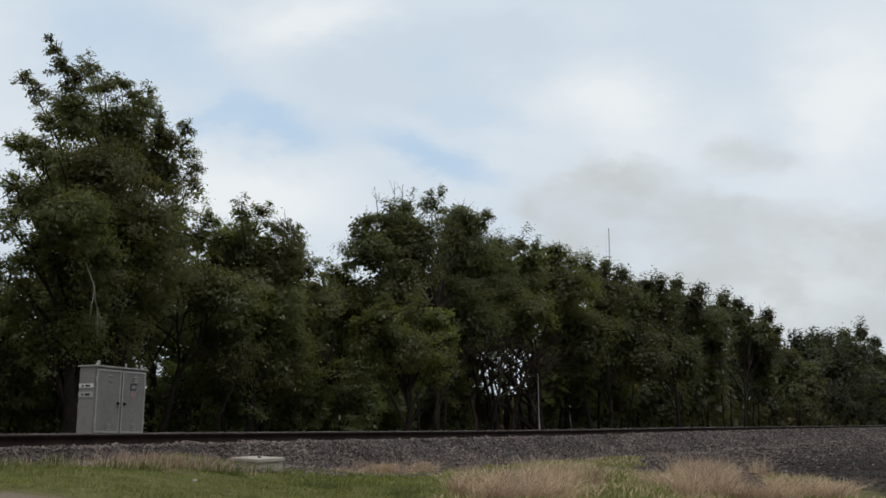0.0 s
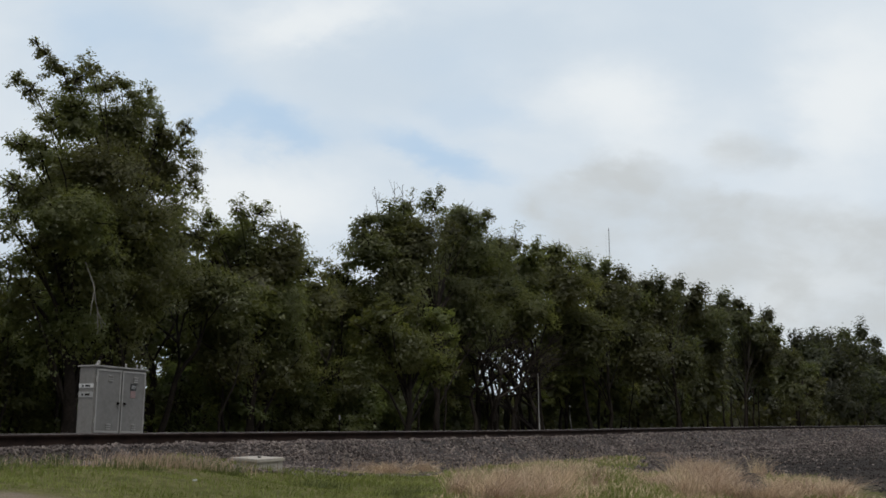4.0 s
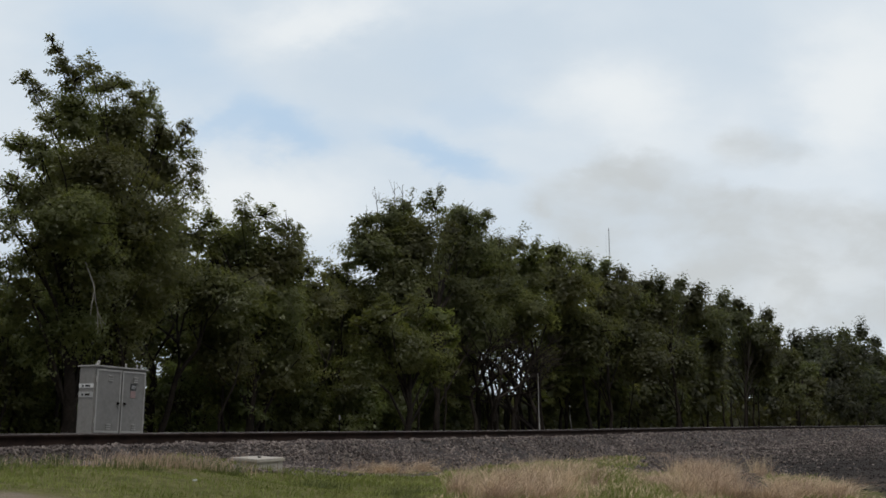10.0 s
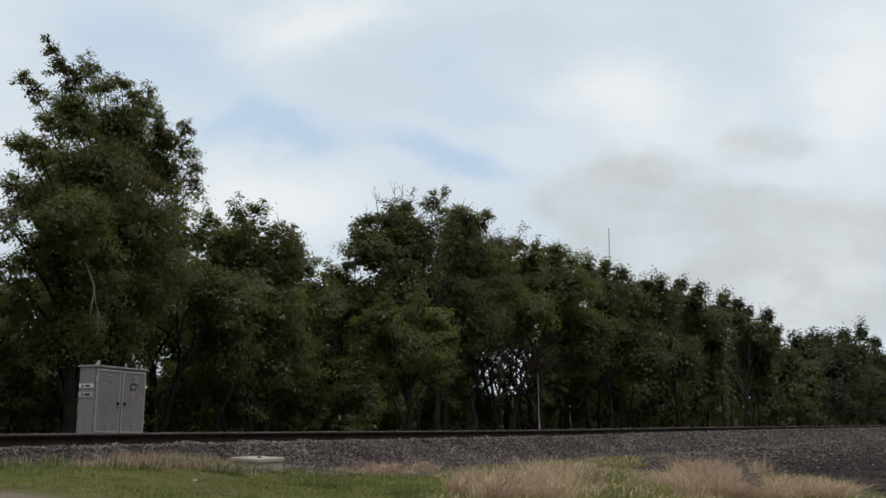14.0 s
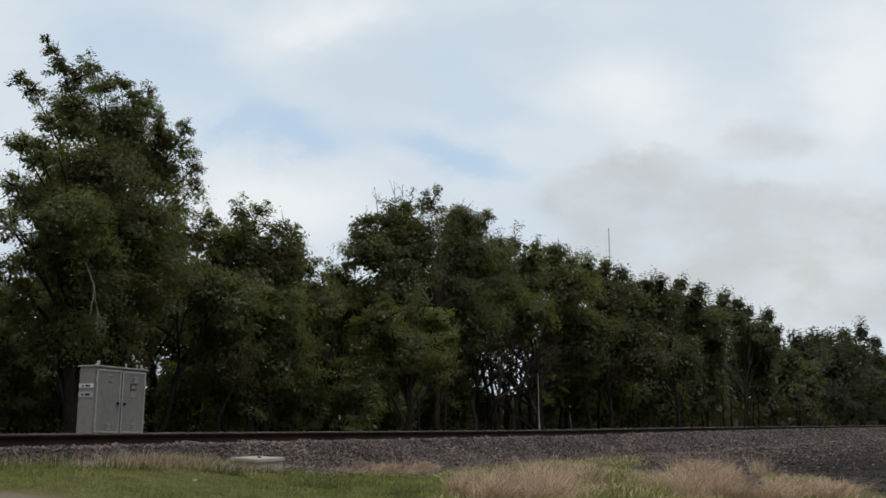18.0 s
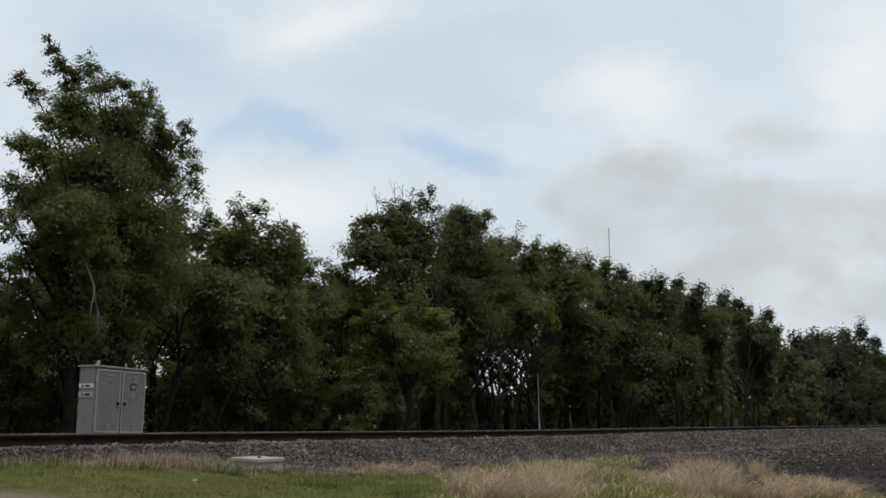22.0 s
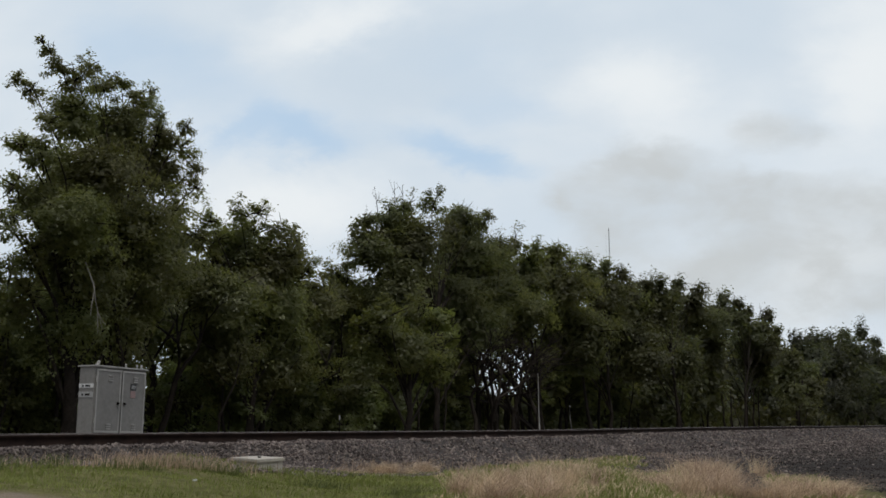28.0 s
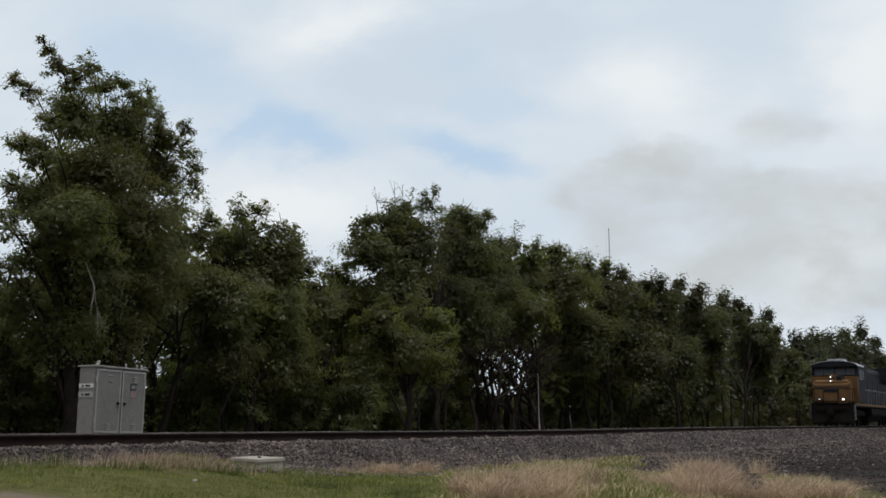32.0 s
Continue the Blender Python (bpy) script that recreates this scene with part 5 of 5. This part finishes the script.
def dry_tufts():
    """Tall dry grass in tufts: five shapes, many places."""
    shapes = []
    for k in range(5):
        rng = np.random.default_rng(40 + k)
        n = 120
        r = 0.17 * np.sqrt(rng.random(n))
        a = rng.uniform(0, 6.28, n)
        v, f = blades(rng, r * np.cos(a), r * np.sin(a), np.zeros(n), 0.16 + 0.66 * rng.random(n) ** 1.6, 0.0045, 0.55)
        shapes.append(poly_mesh("dry_grass_tuft", v, f, GRASS_DRY))
    rng = random.Random(8)
    # stretches of the verge where the tall grass stands: from (x, y) to (x, y), how many, height
    bank_foot = ((20.3, 12.1, 20.8, 11.8, 10, 0.42), (18.7, 12.0, 19.4, 11.7, 10, 0.44), (17.6, 11.9, 18.6, 11.7, 5, 0.22), (24.0, 12.0, 27.0, 11.6, 4, 0.28))
    stands = ((17.4, 9.2, 18.0, 8.3, 8, 0.42), (18.6, 8.5, 19.4, 8.0, 8, 0.56), (14.3, 7.6, 14.6, 6.8, 11, 0.60), (13.4, 7.2, 13.8, 6.5, 10, 0.50), (16.7, 7.6, 16.8, 6.9, 9, 0.64), (14.1, 6.4, 14.5, 6.0, 8, 0.50), (19.7, 7.1, 20.1, 6.4, 5, 0.30), (17.5, 6.4, 17.6, 5.6, 6, 0.38))
    far_stands = ((21.4, 6.7, 21.9, 6.2, 13, 0.52), (21.1, 5.8, 21.2, 5.5, 3, 0.36), (17.8, 5.6, 18.4, 4.9, 15, 0.60), (16.0, 5.0, 16.3, 4.3, 14, 0.55), (22.7, 5.8, 23.3, 5.6, 9, 0.52), (20.8, 4.9, 21.3, 4.4, 5, 0.20), (16.9, 4.0, 17.1, 3.5, 12, 0.42), (15.8, 3.8, 16.1, 3.4, 12, 0.42), (17.4, 3.5, 18.6, 3.3, 7, 0.27), (16.2, 3.3, 16.6, 2.9, 12, 0.40))
    for x0, y0, x1, y1, count, hh in bank_foot + stands + far_stands:
        for _ in range(count):
            k = rng.random()
            x, y = x0 + k * (x1 - x0) + rng.gauss(0, 0.3), y0 + k * (y1 - y0) + rng.gauss(0, 0.19)
            if y > 12.2 or abs(y - 0.286 * x + 0.7) < 0.28 and x > 16:
                continue
            ob = new("dry_grass_tuft", rng.choice(shapes))
            s = hh * rng.uniform(0.65, 1.2)
            ob.matrix_basis = pose(x, y, float(ground_z(x, y)) - 0.02, 0, 0, rng.uniform(-50, 50)) @ Matrix.Diagonal((1, 1, s, 1))
            tagged(ob, "tall bleached dry grass tuft leaning in the wind", "grass tuft", "dry grass tufts")
            TUFTS.append(ob)


def weeds():
    """Rank darker green growth in the verge and along its crest."""
    rng = np.random.default_rng(61)
    places = [(13.5, 8.2), (14.4, 8.4), (13.0, 7.7)] + [(9.2 + 0.42 * k + rng.normal(0, 0.2), 11.3 - 0.12 * k + rng.normal(0, 0.35)) for k in range(13)]
    n = 160
    x, y = np.repeat([p[0] for p in places], n), np.repeat([p[1] for p in places], n)
    r, a = 0.30 * rng.random(len(x)), rng.uniform(0, 6.28, len(x))
    x, y = x + r * np.cos(a), y + r * np.sin(a)
    v, f = blades(rng, x, y, ground_z(x, y) - 0.01, 0.04 + 0.18 * rng.random(len(x)) ** 2, 0.004, 0.7)
    tagged(new("weeds", poly_mesh("weeds", v, f, WEED)), "rank dark green weeds in clumps among the grass", "weed", kind="stuff")


def litter_bits():
    me = bpy.data.meshes.new("paper_scrap")
    b = box((0.045, 0.03, 0.02), (0, 0, 0), 0.006)
    b.to_mesh(me), b.free()
    me.materials.append(WHITE_PLATE)
    ob = new("paper_scrap", me)
    ob.location = (10.32, 8.99, float(ground_z(10.32, 8.99)) + 0.05)
    tagged(ob, "small crumpled white paper scrap in the grass", "litter")


# wind: how far each swaying bough's tip leans, and its lever, in the same unit; then the step in seconds
SWAY = {
    'tip': ((9, 11, 0, 2, 2, 6, 0, -20, -20, -19, -19, -18, -20, -26, -32, -23, -18, -20, -6, 11, 12, 9, 5, -3, -3, -5, 0, 3, 3, 3, 2, 1, 0, -2, -11, -14, 2, 17, 9, -9, -20, -8, 11, 12, 5, -3, 0, 9, 11, 14, 8, 2, 2, 2, 3, 3, -8, -18, -23, -18, -14, -9, -17, -8, -6), 108, 0.5),
    'left_arm': ((11, 5, 2, 12, -5, -6, -6, -15, -8, -2, 12, 3, 0, 6, 8, 5, 6, -2, 0, 9, -8, 12, 0, 2, 8, 0, -2, -1, -5, -11, -11, -11, -11), 72, 1),
    'right_arm': ((0, 4, 0, 4, -1, -5, -3, -2, 0, 0, 3, 1, 1, 3, 0, 3, 3, 3, 0, 3, 3, 0, 1, 0, 0, 1, 0, 1, 3, 1, 0, 0, -2), 65, 1),
    'crest': ((6, 9, 5, 6, 3, 0, 3, -5, 2, 17, 11, 2, 9, 9, -3, 0, 0, -2, 3, 0, -2, 0, -2, 0, -3, 0, 1, 2, 0, 0, -2, -2, 0), 65, 1),
    'shoulder': ((6, 5, 8, 6, 0, 0, 6, 2, 5, 9, 8, 8, 11, 6, -6, 0, 0, 0, 2, 0, -2, -2, -2, -2, -3, -2, 0, -1, -2, -3, -2, 0, -2), 66, 1),
    'summit': ((6, 9, 11, 0, 3, 2, 2, -2, -6, -6, 4, 2, -6, 2, 12, 9, 5, 3, -2, 0, 4, 0, -12, -15, 0, 0, -1, 1, 3, 0, -2, -3, -5), 80, 1),
    'knob': ((11, 11, 2, -2, -2, -3, -3, 5, 12, 12, 6, 8, 2, 5, 5, 2, 2, 0, -3, -5, -5, 0, 0, 2, 0, -2, -2, -1, -2, -3, -2, -3, -3), 55, 1),
    'spike': ((-6, -5, -6, -3, -2, -3, -3, -3, -8, -12, 2, 3, 3, 9, 3, -3, 0, 0, 2, 5, 3, -1, -3, 6, 8, 3, -1, -2, -3, 0, 3, 2, 0), 42, 1),
}

def motions():
    """Everything that moves: drifting cloud, swaying boughs and grass, the train coming in."""
    # clouds drift to the right and wheel slowly
    drift = []
    for t in (0, 8, 16, 24, 32):
        k = t / 32 - 0.5
        drift.append((t, STAND @ pose(0, 0, 0, 0.15 * k, -2.0 * k, 4.3 * k)))
    walk(cloud, drift)
    rng = random.Random(2)
    for ob, pivot, kind, size in SWAYING:
        rows = []
        if kind:
            table, lever, step = SWAY[kind]
            for i, d in enumerate(table):
                rows.append((min(32, i * step), Matrix.Translation(pivot) @ Matrix.Rotation(d / lever, 4, AWAY)))
        else:
            f1, f2, p1, p2 = rng.uniform(1.1, 1.9), rng.uniform(2.2, 3.4), rng.uniform(0, 6), rng.uniform(0, 6)
            for i in range(33):
                d = radians(0.9 * size) * (math.sin(f1 * i + p1) + 0.6 * math.sin(f2 * i + p2))
                rows.append((i, Matrix.Translation(pivot) @ Matrix.Rotation(d, 4, AWAY)))
        walk(ob, rows)
    for k, ob in enumerate(TUFTS):
        base = ob.matrix_basis.copy()
        loc, q, sc = base.decompose()
        p1, f1 = rng.uniform(0, 6), rng.uniform(1.3, 2.2)
        walk(ob, [(i, Matrix.Translation(loc) @ Matrix.Rotation(radians(3.0 * math.sin(f1 * i + p1) + 2.0), 4, AWAY) @ q.to_matrix().to_4x4()) for i in range(0, 33)])
    # the train: steady speed along the track, wheels rolling
    speed, end = 13.7, 80.6
    walk(loco, [(t, pose(end + speed * (32 - t), TRACK_Y, RAIL_Z)) for t in (0, 8, 16, 24, 28, 30, 32)])
    turn = speed / 0.53 / FPS
    for w in wheelsets:
        c = w.location.copy()
        walk(w, [(i / FPS, Matrix.Translation(c) @ Matrix.Rotation(-turn * i, 4, "Y")) for i in range(0, 961)])


cloud = sky_backdrop()
ground()
bed = ballast_bed()
wood()
wood_behind()
stems()
far_hedge()
bare_trees()
cabinet()
pull_box()
posts()
loco, wheelsets = locomotive()
green_grass()
dry_tufts()
weeds()
litter_bits()
ballast_stones()
track()
motions()
